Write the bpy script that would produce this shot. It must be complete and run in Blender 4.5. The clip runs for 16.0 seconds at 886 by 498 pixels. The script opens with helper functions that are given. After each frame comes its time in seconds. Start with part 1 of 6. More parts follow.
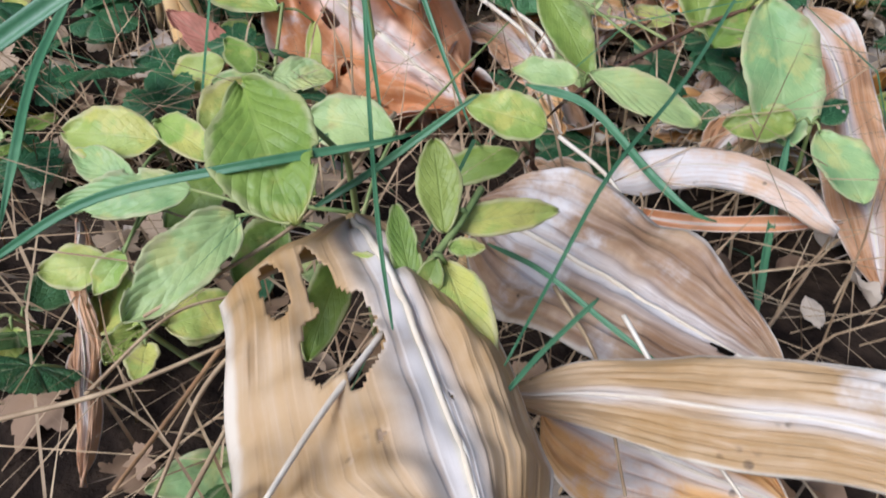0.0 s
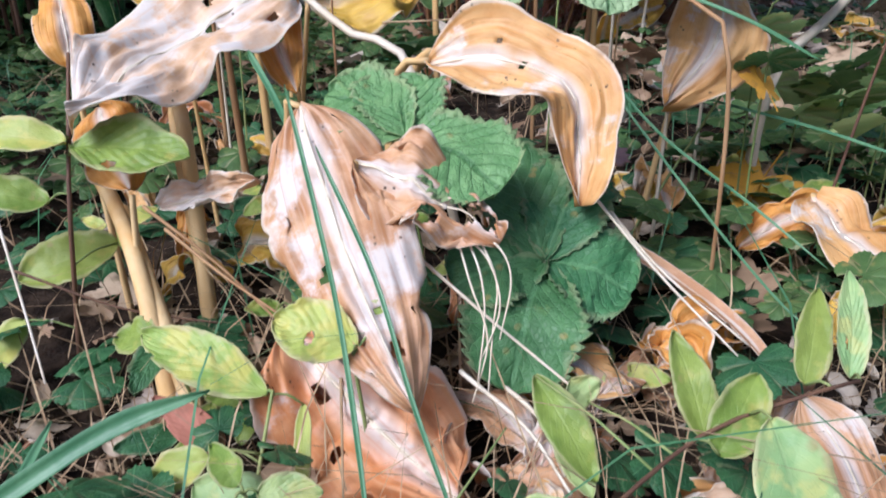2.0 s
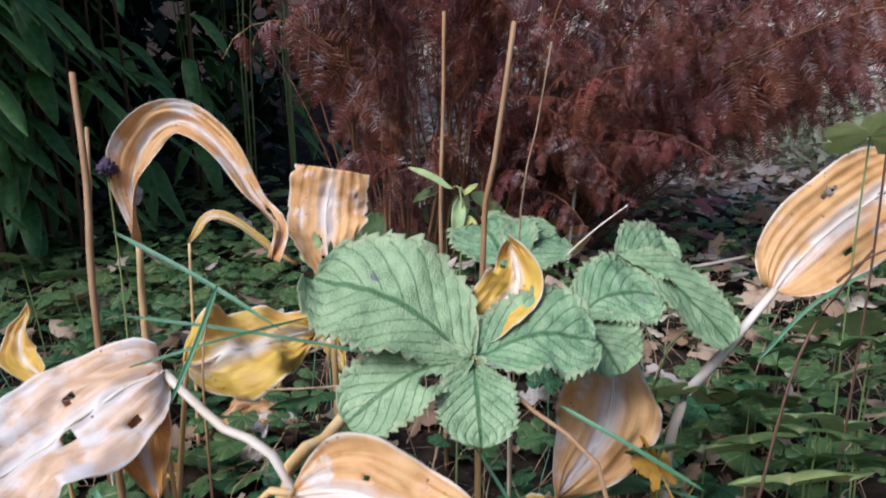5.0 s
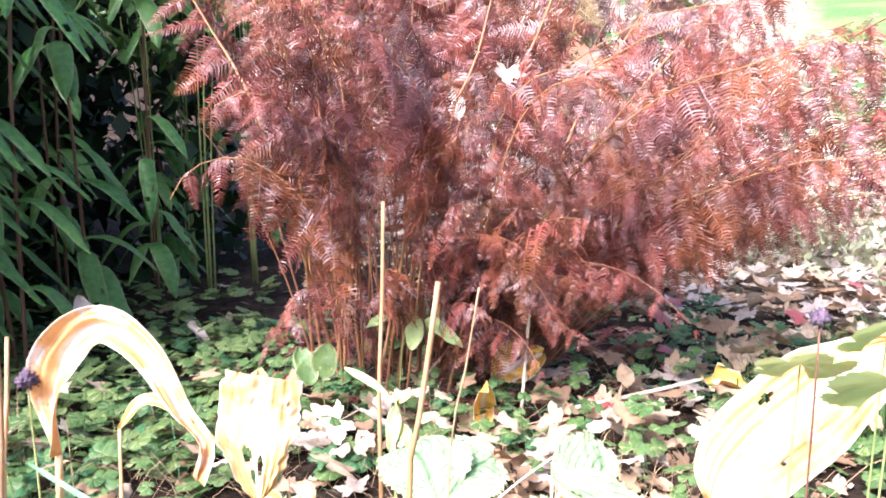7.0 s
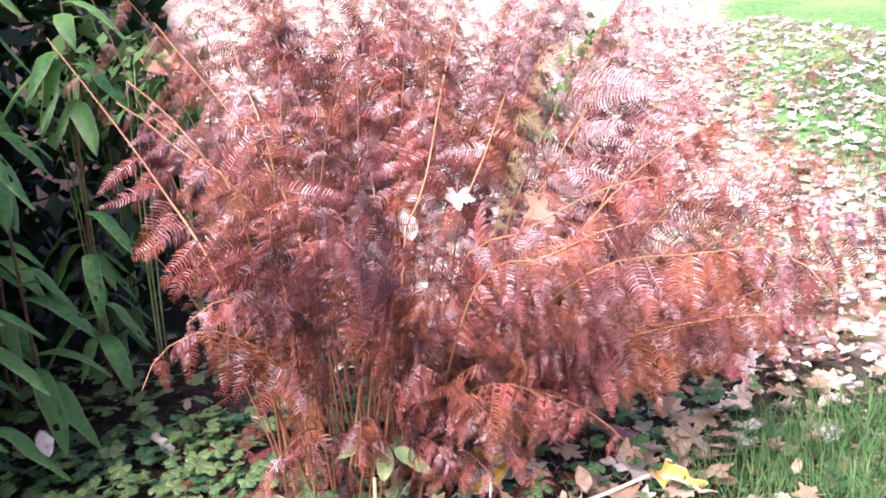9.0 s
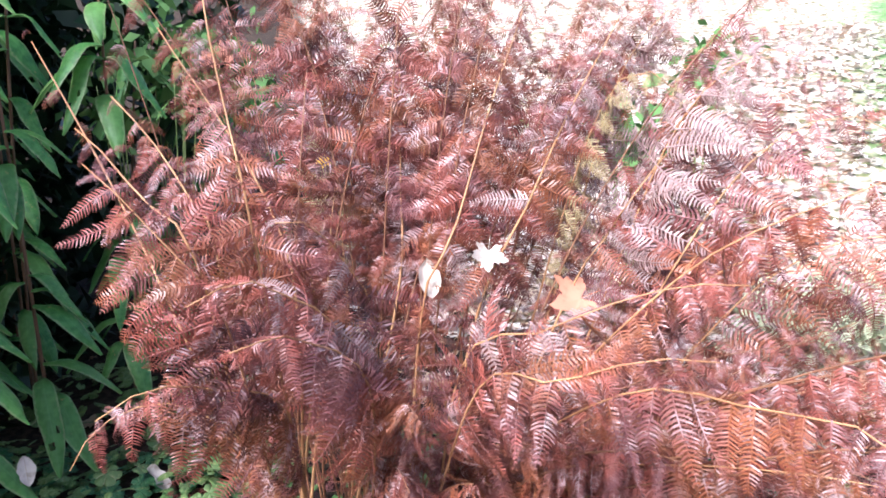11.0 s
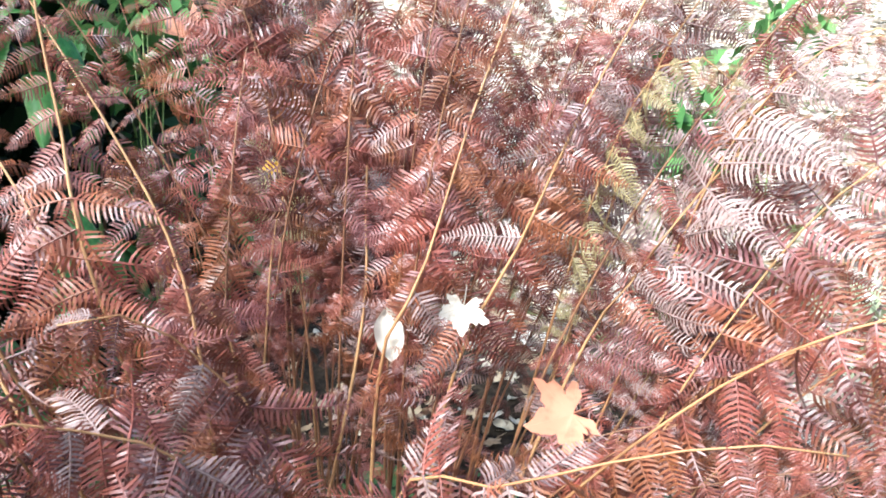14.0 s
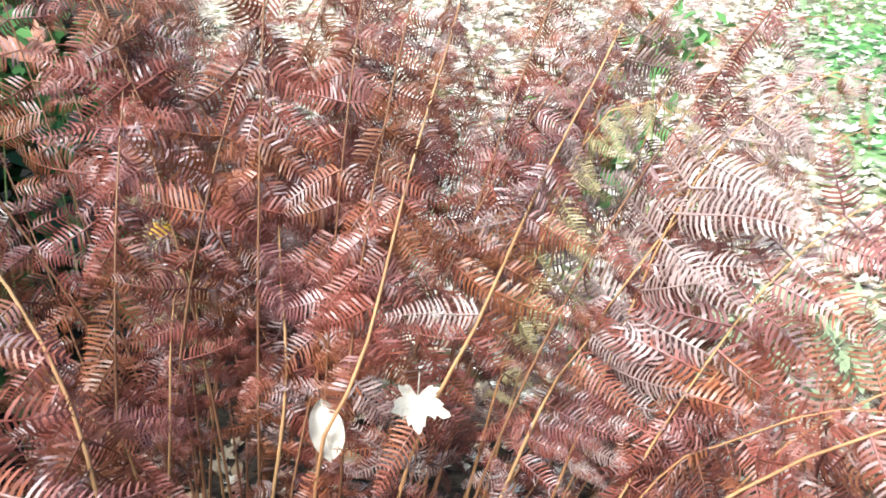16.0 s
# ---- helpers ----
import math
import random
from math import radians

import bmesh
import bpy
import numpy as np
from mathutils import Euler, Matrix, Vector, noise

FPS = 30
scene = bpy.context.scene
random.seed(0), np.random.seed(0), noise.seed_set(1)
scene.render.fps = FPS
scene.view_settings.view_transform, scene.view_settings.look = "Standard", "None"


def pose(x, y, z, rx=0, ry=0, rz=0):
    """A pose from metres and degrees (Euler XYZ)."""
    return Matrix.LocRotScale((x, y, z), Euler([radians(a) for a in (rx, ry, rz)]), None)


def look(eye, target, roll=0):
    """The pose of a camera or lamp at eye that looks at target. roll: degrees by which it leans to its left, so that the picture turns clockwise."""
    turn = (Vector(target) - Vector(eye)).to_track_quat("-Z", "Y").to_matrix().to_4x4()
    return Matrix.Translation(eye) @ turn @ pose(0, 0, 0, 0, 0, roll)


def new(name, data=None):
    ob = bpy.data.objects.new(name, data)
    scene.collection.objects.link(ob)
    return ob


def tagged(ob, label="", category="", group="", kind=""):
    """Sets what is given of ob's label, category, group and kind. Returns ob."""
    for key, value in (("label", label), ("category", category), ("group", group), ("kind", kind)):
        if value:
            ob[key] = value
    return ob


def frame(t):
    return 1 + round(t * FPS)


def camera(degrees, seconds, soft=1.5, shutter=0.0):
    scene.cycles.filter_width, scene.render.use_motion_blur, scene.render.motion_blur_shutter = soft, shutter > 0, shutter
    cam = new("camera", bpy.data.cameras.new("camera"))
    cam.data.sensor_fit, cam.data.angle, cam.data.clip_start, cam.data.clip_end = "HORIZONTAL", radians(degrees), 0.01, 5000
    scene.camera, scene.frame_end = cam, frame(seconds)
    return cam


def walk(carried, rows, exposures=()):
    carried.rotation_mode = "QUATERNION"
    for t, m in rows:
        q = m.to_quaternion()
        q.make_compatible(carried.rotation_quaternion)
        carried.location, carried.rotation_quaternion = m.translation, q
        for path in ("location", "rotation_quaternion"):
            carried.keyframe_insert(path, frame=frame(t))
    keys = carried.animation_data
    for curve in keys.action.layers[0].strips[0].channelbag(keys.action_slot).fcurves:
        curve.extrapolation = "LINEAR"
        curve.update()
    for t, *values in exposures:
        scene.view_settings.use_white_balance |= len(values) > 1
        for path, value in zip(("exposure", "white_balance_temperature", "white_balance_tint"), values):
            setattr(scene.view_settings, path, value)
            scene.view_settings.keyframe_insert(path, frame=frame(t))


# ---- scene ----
cam = camera(62.1, 16.0, soft=1.8, shutter=0.3)
PATH = [
    (0, (-0.003, 0.021, 0.224), (0.016, 1.515, -1.106), -0.8),
    (0.5, (-0.008, 0.030, 0.227), (0.006, 1.615, -0.992), 0.8),
    (1, (-0.014, 0.041, 0.236), (0.007, 1.739, -0.821), 0.1),
    (1.5, (-0.009, 0.064, 0.271), (0.045, 1.832, -0.664), -0.6),
    (2, (-0.004, 0.081, 0.288), (0.068, 1.892, -0.557), -1.2),
    (2.5, (0.004, 0.100, 0.305), (0.100, 1.950, -0.449), -1.1),
    (3, (0.018, 0.116, 0.333), (0.137, 1.988, -0.361), -0.6),
    (3.5, (0.025, 0.126, 0.361), (0.137, 2.014, -0.291), -1.1),
    (4, (0.036, 0.137, 0.386), (0.165, 2.043, -0.205), -1.1),
    (4.5, (0.048, 0.149, 0.409), (0.207, 2.068, -0.130), -1.1),
    (5, (0.059, 0.161, 0.439), (0.256, 2.091, -0.047), -1.3),
    (5.2, (0.063, 0.167, 0.454), (0.273, 2.102, -0.007), -1.1),
    (7.3, (0.104, 0.197, 0.597), (0.413, 2.142, 0.249), -0.9),
    (7.5, (0.107, 0.196, 0.621), (0.441, 2.133, 0.250), -1.2),
    (8, (0.099, 0.198, 0.751), (0.450, 2.121, 0.329), -1.8),
    (8.5, (0.076, 0.205, 0.818), (0.481, 2.108, 0.351), -1.8),
    (9, (0.064, 0.218, 0.907), (0.514, 2.111, 0.448), -3.2),
    (9.5, (0.091, 0.242, 0.928), (0.469, 2.156, 0.484), -3.7),
    (9.7, (0.107, 0.264, 0.931), (0.467, 2.184, 0.507), -3.7),
    (11.8, (0.328, 0.590, 1.016), (0.399, 2.506, 0.448), 0.9),
    (12, (0.332, 0.619, 1.006), (0.397, 2.534, 0.433), 0.4),
    (12.5, (0.342, 0.682, 1.004), (0.386, 2.591, 0.408), 0.7),
    (13, (0.374, 0.727, 0.997), (0.396, 2.628, 0.375), 1.0),
    (13.5, (0.394, 0.784, 1.012), (0.356, 2.680, 0.380), 0.1),
    (14, (0.412, 0.817, 1.020), (0.432, 2.720, 0.405), 0.4),
    (14.5, (0.402, 0.855, 1.029), (0.504, 2.760, 0.429), 0.6),
    (15, (0.383, 0.893, 1.032), (0.579, 2.789, 0.425), 0.2),
    (15.5, (0.365, 0.927, 1.049), (0.651, 2.810, 0.439), 0.3),
    (16, (0.328, 0.976, 1.071), (0.715, 2.835, 0.444), 0.6),
]
# exposure: the phone brightens as it leaves the bright leaves and meets the dark fern
walk(cam, [(t, look(e, g, r)) for t, e, g, r in PATH],
     exposures=[(0.0, 0.72, 5300, 13), (1.2, 1.02, 5350, 14), (2.2, 0.98, 5300, 15), (3.0, 0.92, 5300, 15), (5.2, 0.8, 5250, 16), (7.3, 3.15, 5800, 25), (9.7, 2.76, 5750, 35),
                (11.8, 2.85, 5250, 3), (14.5, 2.84, 5350, -4), (16.0, 2.64, 5400, -7)])

# ---- sky and sun: a bright overcast day ----
SUN_EL, SUN_AZ = 48.0, 230.0
world = bpy.data.worlds.new("sky")
world.use_nodes = True
scene.world = world
wn = world.node_tree
sky = wn.nodes.new("ShaderNodeTexSky")
sky.sky_type = "NISHITA"
sky.sun_disc = False
sky.sun_elevation, sky.sun_rotation = radians(SUN_EL), radians(SUN_AZ)
sky.air_density, sky.dust_density, sky.ozone_density = 1.0, 4.0, 0.6
wn.nodes["Background"].inputs["Strength"].default_value = 0.058
wn.links.new(sky.outputs[0], wn.nodes["Background"].inputs["Color"])
sun_data = bpy.data.lights.new("sun", "SUN")
sun_data.energy, sun_data.angle, sun_data.color = 2.2, radians(34), (1.0, 0.96, 0.91)
sun = new("sun", sun_data)
sun.matrix_world = look((6 * math.sin(radians(SUN_AZ)), 6 * math.cos(radians(SUN_AZ)), 6 * math.tan(radians(SUN_EL))), (0, 0, 0))


# ---- materials ----
class Nodes:
    """A short way to chain shader nodes."""

    def __init__(self, name):
        self.mat = bpy.data.materials.new(name)
        self.mat.use_nodes = True
        self.tree = self.mat.node_tree
        self.bsdf = self.tree.nodes["Principled BSDF"]

    def add(self, kind, values=(), **props):
        n = self.tree.nodes.new(kind)
        for k, v in props.items():
            setattr_safe(n, k, v)
        for key, v in values:
            if isinstance(v, bpy.types.NodeSocket):
                self.tree.links.new(v, n.inputs[key])
            else:
                n.inputs[key].default_value = v
        return n

    def link(self, a, b):
        self.tree.links.new(a, b)

    def math(self, op, a, b=0.0, c=0.0):
        return self.add("ShaderNodeMath", [(0, a), (1, b), (2, c)], operation=op).outputs[0]

    def noise(self, scale, detail=3.0, vector=None, rough=0.55):
        v = [("Scale", scale), ("Detail", detail), ("Roughness", rough)]
        if vector is not None:
            v.append(("Vector", vector))
        return self.add("ShaderNodeTexNoise", v).outputs[0]

    def step(self, value, lo, hi, a=0.0, b=1.0):
        return self.add("ShaderNodeMapRange", [(0, value), (1, lo), (2, hi), (3, a), (4, b)], interpolation_type="SMOOTHSTEP").outputs[0]

    def mix(self, f, a, b):
        n = self.tree.nodes.new("ShaderNodeMix")
        n.data_type = "RGBA"
        for s, v in ((n.inputs[0], f), (n.inputs[6], a), (n.inputs[7], b)):
            if isinstance(v, bpy.types.NodeSocket):
                self.tree.links.new(v, s)
            else:
                s.default_value = (*v, 1.0) if isinstance(v, tuple) and len(v) == 3 else v
        return n.outputs[2]

    def uv(self):
        t = self.add("ShaderNodeUVMap")
        s = self.add("ShaderNodeSeparateXYZ", [(0, t.outputs[0])])
        return s.outputs[0], s.outputs[1], t.outputs[0]

    def place(self):
        return self.add("ShaderNodeTexCoord").outputs["Object"]

    def rand(self):
        return self.add("ShaderNodeObjectInfo").outputs["Random"]

    def island(self):
        return self.add("ShaderNodeNewGeometry").outputs["Random Per Island"]

    def finish(self, colour, rough=0.6, bump=None, height=0.001, thin=0.0, thin_colour=None, spec=0.3):
        self.link(colour, self.bsdf.inputs["Base Color"]) if isinstance(colour, bpy.types.NodeSocket) else None
        if not isinstance(colour, bpy.types.NodeSocket):
            self.bsdf.inputs["Base Color"].default_value = (*colour, 1)
        if isinstance(rough, bpy.types.NodeSocket):
            self.link(rough, self.bsdf.inputs["Roughness"])
        else:
            self.bsdf.inputs["Roughness"].default_value = rough
        self.bsdf.inputs["Specular IOR Level"].default_value = spec
        if bump is not None:
            b = self.add("ShaderNodeBump", [("Height", bump), ("Distance", height), ("Strength", 0.9)])
            self.link(b.outputs[0], self.bsdf.inputs["Normal"])
        if thin > 0:
            t = self.add("ShaderNodeBsdfTranslucent")
            c = thin_colour or colour
            self.link(c, t.inputs[0]) if isinstance(c, bpy.types.NodeSocket) else None
            if not isinstance(c, bpy.types.NodeSocket):
                t.inputs[0].default_value = (*c, 1)
            m = self.add("ShaderNodeMixShader", [(0, thin), (1, self.bsdf.outputs[0]), (2, t.outputs[0])])
            self.link(m.outputs[0], self.tree.nodes["Material Output"].inputs["Surface"])
        return self.mat


def setattr_safe(node, key, value):
    if key == "operation":
        node.operation = value
    elif key == "interpolation_type":
        node.interpolation_type = value
    elif key == "feature":
        node.feature = value


def hosta_material(name, main, dark, pale, white, ribs=9.0, thin=0.3):
    """Withered hosta blade: parallel ribs, a pale midrib, papery bleached patches and dark specks."""
    n = Nodes(name)
    u, v, uv = n.uv()
    pos = n.place()
    off = n.add("ShaderNodeVectorMath", [(0, pos), (1, n.add("ShaderNodeCombineXYZ", [(0, n.math("MULTIPLY", n.rand(), 37.0))]).outputs[0])], operation="ADD").outputs[0]
    side = n.math("ABSOLUTE", n.math("SUBTRACT", v, 0.5))
    # ribs follow the leaf's length, a little wavy
    wav = n.math("ADD", n.math("MULTIPLY", v, 6.2832 * ribs), n.math("MULTIPLY", n.noise(26, 2, off), 1.4))
    rib = n.math("SINE", wav)
    streak = n.noise(1.0, 4, n.add("ShaderNodeVectorMath", [(0, uv), (1, (3.0, 46.0, 1.0))], operation="MULTIPLY").outputs[0])
    big = n.noise(32, 5, off, 0.62)
    fine = n.noise(160, 4, off)
    col = n.mix(n.step(big, 0.38, 0.62), dark, main)
    col = n.mix(n.math("MULTIPLY", n.step(streak, 0.45, 0.75), 0.28), col, pale)
    papery = n.step(n.math("ADD", n.noise(19, 6, off, 0.62), n.math("MULTIPLY", streak, 0.03)), 0.685 - 0.3 * white, 0.79 - 0.3 * white)
    midwhite = n.math("MULTIPLY", n.step(n.math("ADD", side, n.math("MULTIPLY", streak, 0.03)), 0.19, 0.03), n.step(n.noise(17, 3, off), 0.3, 0.5))
    col = n.mix(n.math("MULTIPLY", n.math("MAXIMUM", papery, midwhite), 0.82), col, (0.82, 0.78, 0.74))
    col = n.mix(n.step(side, 0.022, 0.008), col, (0.84, 0.76, 0.6))
    col = n.mix(n.math("MULTIPLY", n.step(rib, 0.86, 1.0), 0.26), col, dark)
    col = n.mix(n.math("MULTIPLY", n.step(rib, -0.4, -1.0), 0.1), col, pale)
    # a bleached rim, browned here and there
    rim = n.step(n.math("ADD", side, n.math("MULTIPLY", n.noise(60, 3, off), 0.05)), 0.488, 0.512)
    col = n.mix(n.math("MULTIPLY", rim, 0.7), col, (0.86, 0.8, 0.68))
    col = n.mix(n.math("MULTIPLY", n.math("MULTIPLY", n.step(side, 0.40, 0.49), n.step(n.noise(28, 4, off), 0.55, 0.68)), 0.7), col, (0.3, 0.14, 0.05))
    spots = n.add("ShaderNodeTexVoronoi", [("Vector", off), ("Scale", 240.0)]).outputs[0]
    speck = n.math("MULTIPLY", n.step(spots, 0.3, 0.16), n.step(n.noise(55, 4, off), 0.6, 0.68))
    col = n.mix(n.math("MULTIPLY", speck, 0.85), col, (0.05, 0.03, 0.02))
    col = n.mix(n.math("MULTIPLY", n.step(fine, 0.5, 0.72), 0.22), col, dark)
    h = n.math("ADD", n.math("MULTIPLY", n.step(rib, 0.6, 1.0), -0.7), n.math("ADD", n.math("MULTIPLY", fine, 0.6), n.math("MULTIPLY", streak, 0.5)))
    return n.finish(col, n.step(big, 0.3, 0.7, 0.36, 0.6), h, 0.00028, thin, None, 0.4)


def green_material(name, a, b, edge, vein, blotch=(0.35, 0.3, 0.1), worn=0.35, thin=0.28, bold=0.3, spot=95.0, gloss=0.4):
    """Living leaf: side veins off a midrib, yellowing and brown specks."""
    n = Nodes(name)
    u, v, uv = n.uv()
    pos = n.place()
    off = n.add("ShaderNodeVectorMath", [(0, pos), (1, n.add("ShaderNodeCombineXYZ", [(1, n.math("MULTIPLY", n.rand(), 29.0))]).outputs[0])], operation="ADD").outputs[0]
    side = n.math("ABSOLUTE", n.math("SUBTRACT", v, 0.5))
    k = n.math("SUBTRACT", n.math("MULTIPLY", u, 8.0), n.math("MULTIPLY", side, 7.0))
    saw = n.math("ABSOLUTE", n.math("SUBTRACT", n.math("FRACT", k), 0.5))
    lat = n.step(saw, 0.1, 0.0)
    midrib = n.step(side, 0.035, 0.012)
    veins = n.math("MAXIMUM", n.math("MULTIPLY", lat, 0.7), midrib)
    big = n.noise(70, 5, off)
    col = n.mix(n.step(big, 0.35, 0.65), a, b)
    col = n.mix(n.math("MULTIPLY", n.step(n.rand(), 0.1, 1.0), 0.35), col, edge)
    col = n.mix(n.math("MULTIPLY", n.step(n.noise(75, 5, off), 0.66 - 0.25 * worn, 0.8 - 0.25 * worn), 0.75), col, edge)
    col = n.mix(n.math("MULTIPLY", veins, bold), col, vein)
    spots = n.add("ShaderNodeTexVoronoi", [("Vector", off), ("Scale", spot)]).outputs[0]
    speck = n.math("MULTIPLY", n.step(spots, 0.3, 0.15), n.step(n.noise(30, 2, off), 0.56, 0.66))
    col = n.mix(n.math("MULTIPLY", speck, 0.8), col, blotch)
    # browned and bleached margins
    rim = n.math("MULTIPLY", n.step(n.math("ADD", side, n.math("MULTIPLY", n.noise(110, 4, off), 0.3)), 0.53, 0.62), min(1.0, 0.3 + worn))
    col = n.mix(n.math("MULTIPLY", rim, 0.6), col, (0.6, 0.52, 0.3))
    net = n.add("ShaderNodeTexVoronoi", [("Vector", off), ("Scale", 330.0)], feature="DISTANCE_TO_EDGE").outputs[0]
    h = n.math("ADD", n.math("MULTIPLY", veins, -1.0), n.math("MULTIPLY", n.step(net, 0.0, 0.2), 0.5))
    return n.finish(col, 0.45, h, 0.0002 + 0.0011 * (bold - 0.3), thin, None, gloss)


def fibre_material(name, a, b, scale=60, rough=0.6, spec=0.3, thin=0.0):
    n = Nodes(name)
    pos = n.place()
    s = n.add("ShaderNodeVectorMath", [(0, pos), (1, (1.0, 1.0, 0.18))], operation="MULTIPLY").outputs[0]
    f = n.noise(scale, 4, s)
    g = n.noise(scale * 6, 2, s)
    col = n.mix(n.step(f, 0.35, 0.65), a, b)
    col = n.mix(n.math("MULTIPLY", n.island(), 0.5), col, b)
    col = n.mix(n.math("MULTIPLY", n.rand(), 0.3), col, a)
    return n.finish(col, rough, g, 0.0004, thin, None, spec)


def litter_material(name, a, b, c, thin=0.15):
    """Fallen leaves: every leaf its own shade of tan, bleached on one face."""
    n = Nodes(name)
    u, v, uv = n.uv()
    pos = n.place()
    r = n.math("FRACT", n.math("ADD", n.rand(), n.island()))
    col = n.mix(n.step(r, 0.2, 0.6), a, b)
    col = n.mix(n.step(r, 0.72, 0.95), col, c)
    f = n.noise(45, 4, pos)
    col = n.mix(n.math("MULTIPLY", n.step(f, 0.5, 0.7), 0.5), col, (0.12, 0.07, 0.04))
    side = n.math("ABSOLUTE", n.math("SUBTRACT", v, 0.5))
    col = n.mix(n.math("MULTIPLY", n.step(side, 0.03, 0.01), 0.5), col, (0.3, 0.2, 0.12))
    return n.finish(col, 0.65, f, 0.001, thin, None, 0.3)


def soil_material():
    n = Nodes("soil_and_lawn")
    pos = n.place()
    sep = n.add("ShaderNodeSeparateXYZ", [(0, pos)])
    # the lawn begins beyond the bed
    far = n.math("ADD", n.math("ADD", sep.outputs[1], n.math("MULTIPLY", sep.outputs[0], 0.9)), n.math("MULTIPLY", n.noise(1.5, 3, pos), 0.8))
    open_side = n.math("ADD", sep.outputs[0], n.math("MULTIPLY", sep.outputs[1], 0.12))
    strewn = n.math("MULTIPLY", n.step(far, 3.6, 4.4), n.step(open_side, 0.35, 0.9))
    right = n.math("SUBTRACT", sep.outputs[0], n.math("MULTIPLY", sep.outputs[1], 0.66))
    lawn = n.math("MULTIPLY", n.step(n.math("ADD", right, n.math("MULTIPLY", n.noise(0.8, 3, pos), 1.2)), 0.2, 1.2), n.step(far, 6.0, 8.0))
    cells = n.add("ShaderNodeTexVoronoi", [("Vector", pos), ("Scale", 16.0)])
    tone = n.add("ShaderNodeSeparateXYZ", [(0, cells.outputs[1])]).outputs[0]
    strew = n.mix(n.step(tone, 0.2, 0.8), (0.26, 0.19, 0.14), (0.46, 0.38, 0.32))
    strew = n.mix(n.step(cells.outputs[0], 0.5, 0.75), strew, (0.1, 0.09, 0.04))
    crumbs = n.noise(55, 5, pos)
    soil = n.mix(n.step(crumbs, 0.35, 0.7), (0.012, 0.008, 0.006), (0.045, 0.03, 0.02))
    soil = n.mix(n.math("MULTIPLY", n.step(n.noise(9, 4, pos), 0.5, 0.7), 0.4), soil, (0.09, 0.06, 0.035))
    grass = n.mix(n.step(n.noise(14, 5, pos), 0.35, 0.65), (0.05, 0.12, 0.035), (0.11, 0.2, 0.06))
    grass = n.mix(n.math("MULTIPLY", n.step(n.noise(0.7, 4, pos), 0.45, 0.65), 0.45), grass, (0.2, 0.23, 0.09))
    col = n.mix(strewn, soil, n.mix(n.step(n.noise(3.0, 4, pos), 0.6, 0.74), strew, grass))
    col = n.mix(lawn, col, grass)
    return n.finish(col, 0.95, crumbs, 0.01, 0, None, 0.1)


def fern_material(name, dark, mid, pale, amount):
    """Dead fern: brown to russet, pale sky glints painted in, with a faint waxy sheen."""
    n = Nodes(name)
    pos = n.place()
    geo = n.add("ShaderNodeNewGeometry")
    where = geo.outputs["Position"]
    big = n.noise(9.0, 4, where)
    small = n.noise(45.0, 3, where)
    col = n.mix(n.step(big, 0.4, 0.58), dark, mid)
    col = n.mix(n.math("MULTIPLY", n.step(small, 0.45, 0.66), 0.45), col, mid)
    rust = n.step(n.noise(6.0, 3, where), 0.48, 0.6)
    col = n.mix(n.math("MULTIPLY", rust, 0.5), col, (mid[0] * 1.25, mid[1] * 1.75, mid[2] * 0.8))
    # plum patches paint in the purple-grey of shaded branches
    plum_shade = n.step(n.noise(8.0, 3, n.add("ShaderNodeVectorMath", [(0, where), (1, (3.1, 7.7, 1.9))], operation="ADD").outputs[0]), 0.52, 0.64)
    col = n.mix(n.math("MULTIPLY", plum_shade, 0.6), col, (mid[0] * 0.8, mid[1] * 1.25, mid[2] * 2.0))
    # pale lilac patches painted where the sky would reflect off dry leaflets
    sky_glint = n.math("MULTIPLY", n.step(n.noise(17.0, 4, where), 0.62 - amount, 0.74 - amount), n.step(geo.outputs["Random Per Island"], 0.15, 0.8))
    col = n.mix(n.math("MULTIPLY", sky_glint, 0.8), col, pale)
    return n.finish(col, n.step(small, 0.3, 0.7, 0.34, 0.62), small, 0.0006, 0.13, n.mix(0.5, col, (0.3, 0.075, 0.036)), 0.5)


TAN = hosta_material("withered_hosta_tan", (0.8, 0.48, 0.18), (0.68, 0.35, 0.11), (0.85, 0.66, 0.4), 0.42)
BEIGE = hosta_material("withered_hosta_beige", (0.62, 0.43, 0.23), (0.52, 0.32, 0.13), (0.74, 0.62, 0.45), 0.3, 11.0)
ORANGE = hosta_material("withered_hosta_orange", (0.82, 0.42, 0.09), (0.66, 0.28, 0.05), (0.84, 0.6, 0.28), 0.12)
YELLOW = hosta_material("withered_hosta_yellow", (0.82, 0.55, 0.08), (0.7, 0.4, 0.07), (0.82, 0.65, 0.3), 0.22)
PALE = hosta_material("withered_hosta_pale", (0.84, 0.61, 0.42), (0.72, 0.46, 0.25), (0.88, 0.77, 0.66), 0.72)
GREY = hosta_material("withered_hosta_bleached", (0.74, 0.45, 0.24), (0.56, 0.28, 0.12), (0.82, 0.7, 0.6), 0.42)
BROWN = hosta_material("withered_hosta_ribbed", (0.62, 0.43, 0.26), (0.36, 0.21, 0.11), (0.74, 0.64, 0.55), 0.6, 7.0)
RUST = hosta_material("rusty_dry_leaf", (0.82, 0.43, 0.2), (0.68, 0.28, 0.1), (0.82, 0.58, 0.4), 0.4)
LIME = green_material("yellowing_green_leaf", (0.3, 0.43, 0.08), (0.42, 0.52, 0.13), (0.64, 0.58, 0.14), (0.5, 0.54, 0.2), worn=0.8, bold=0.25, spot=70.0)
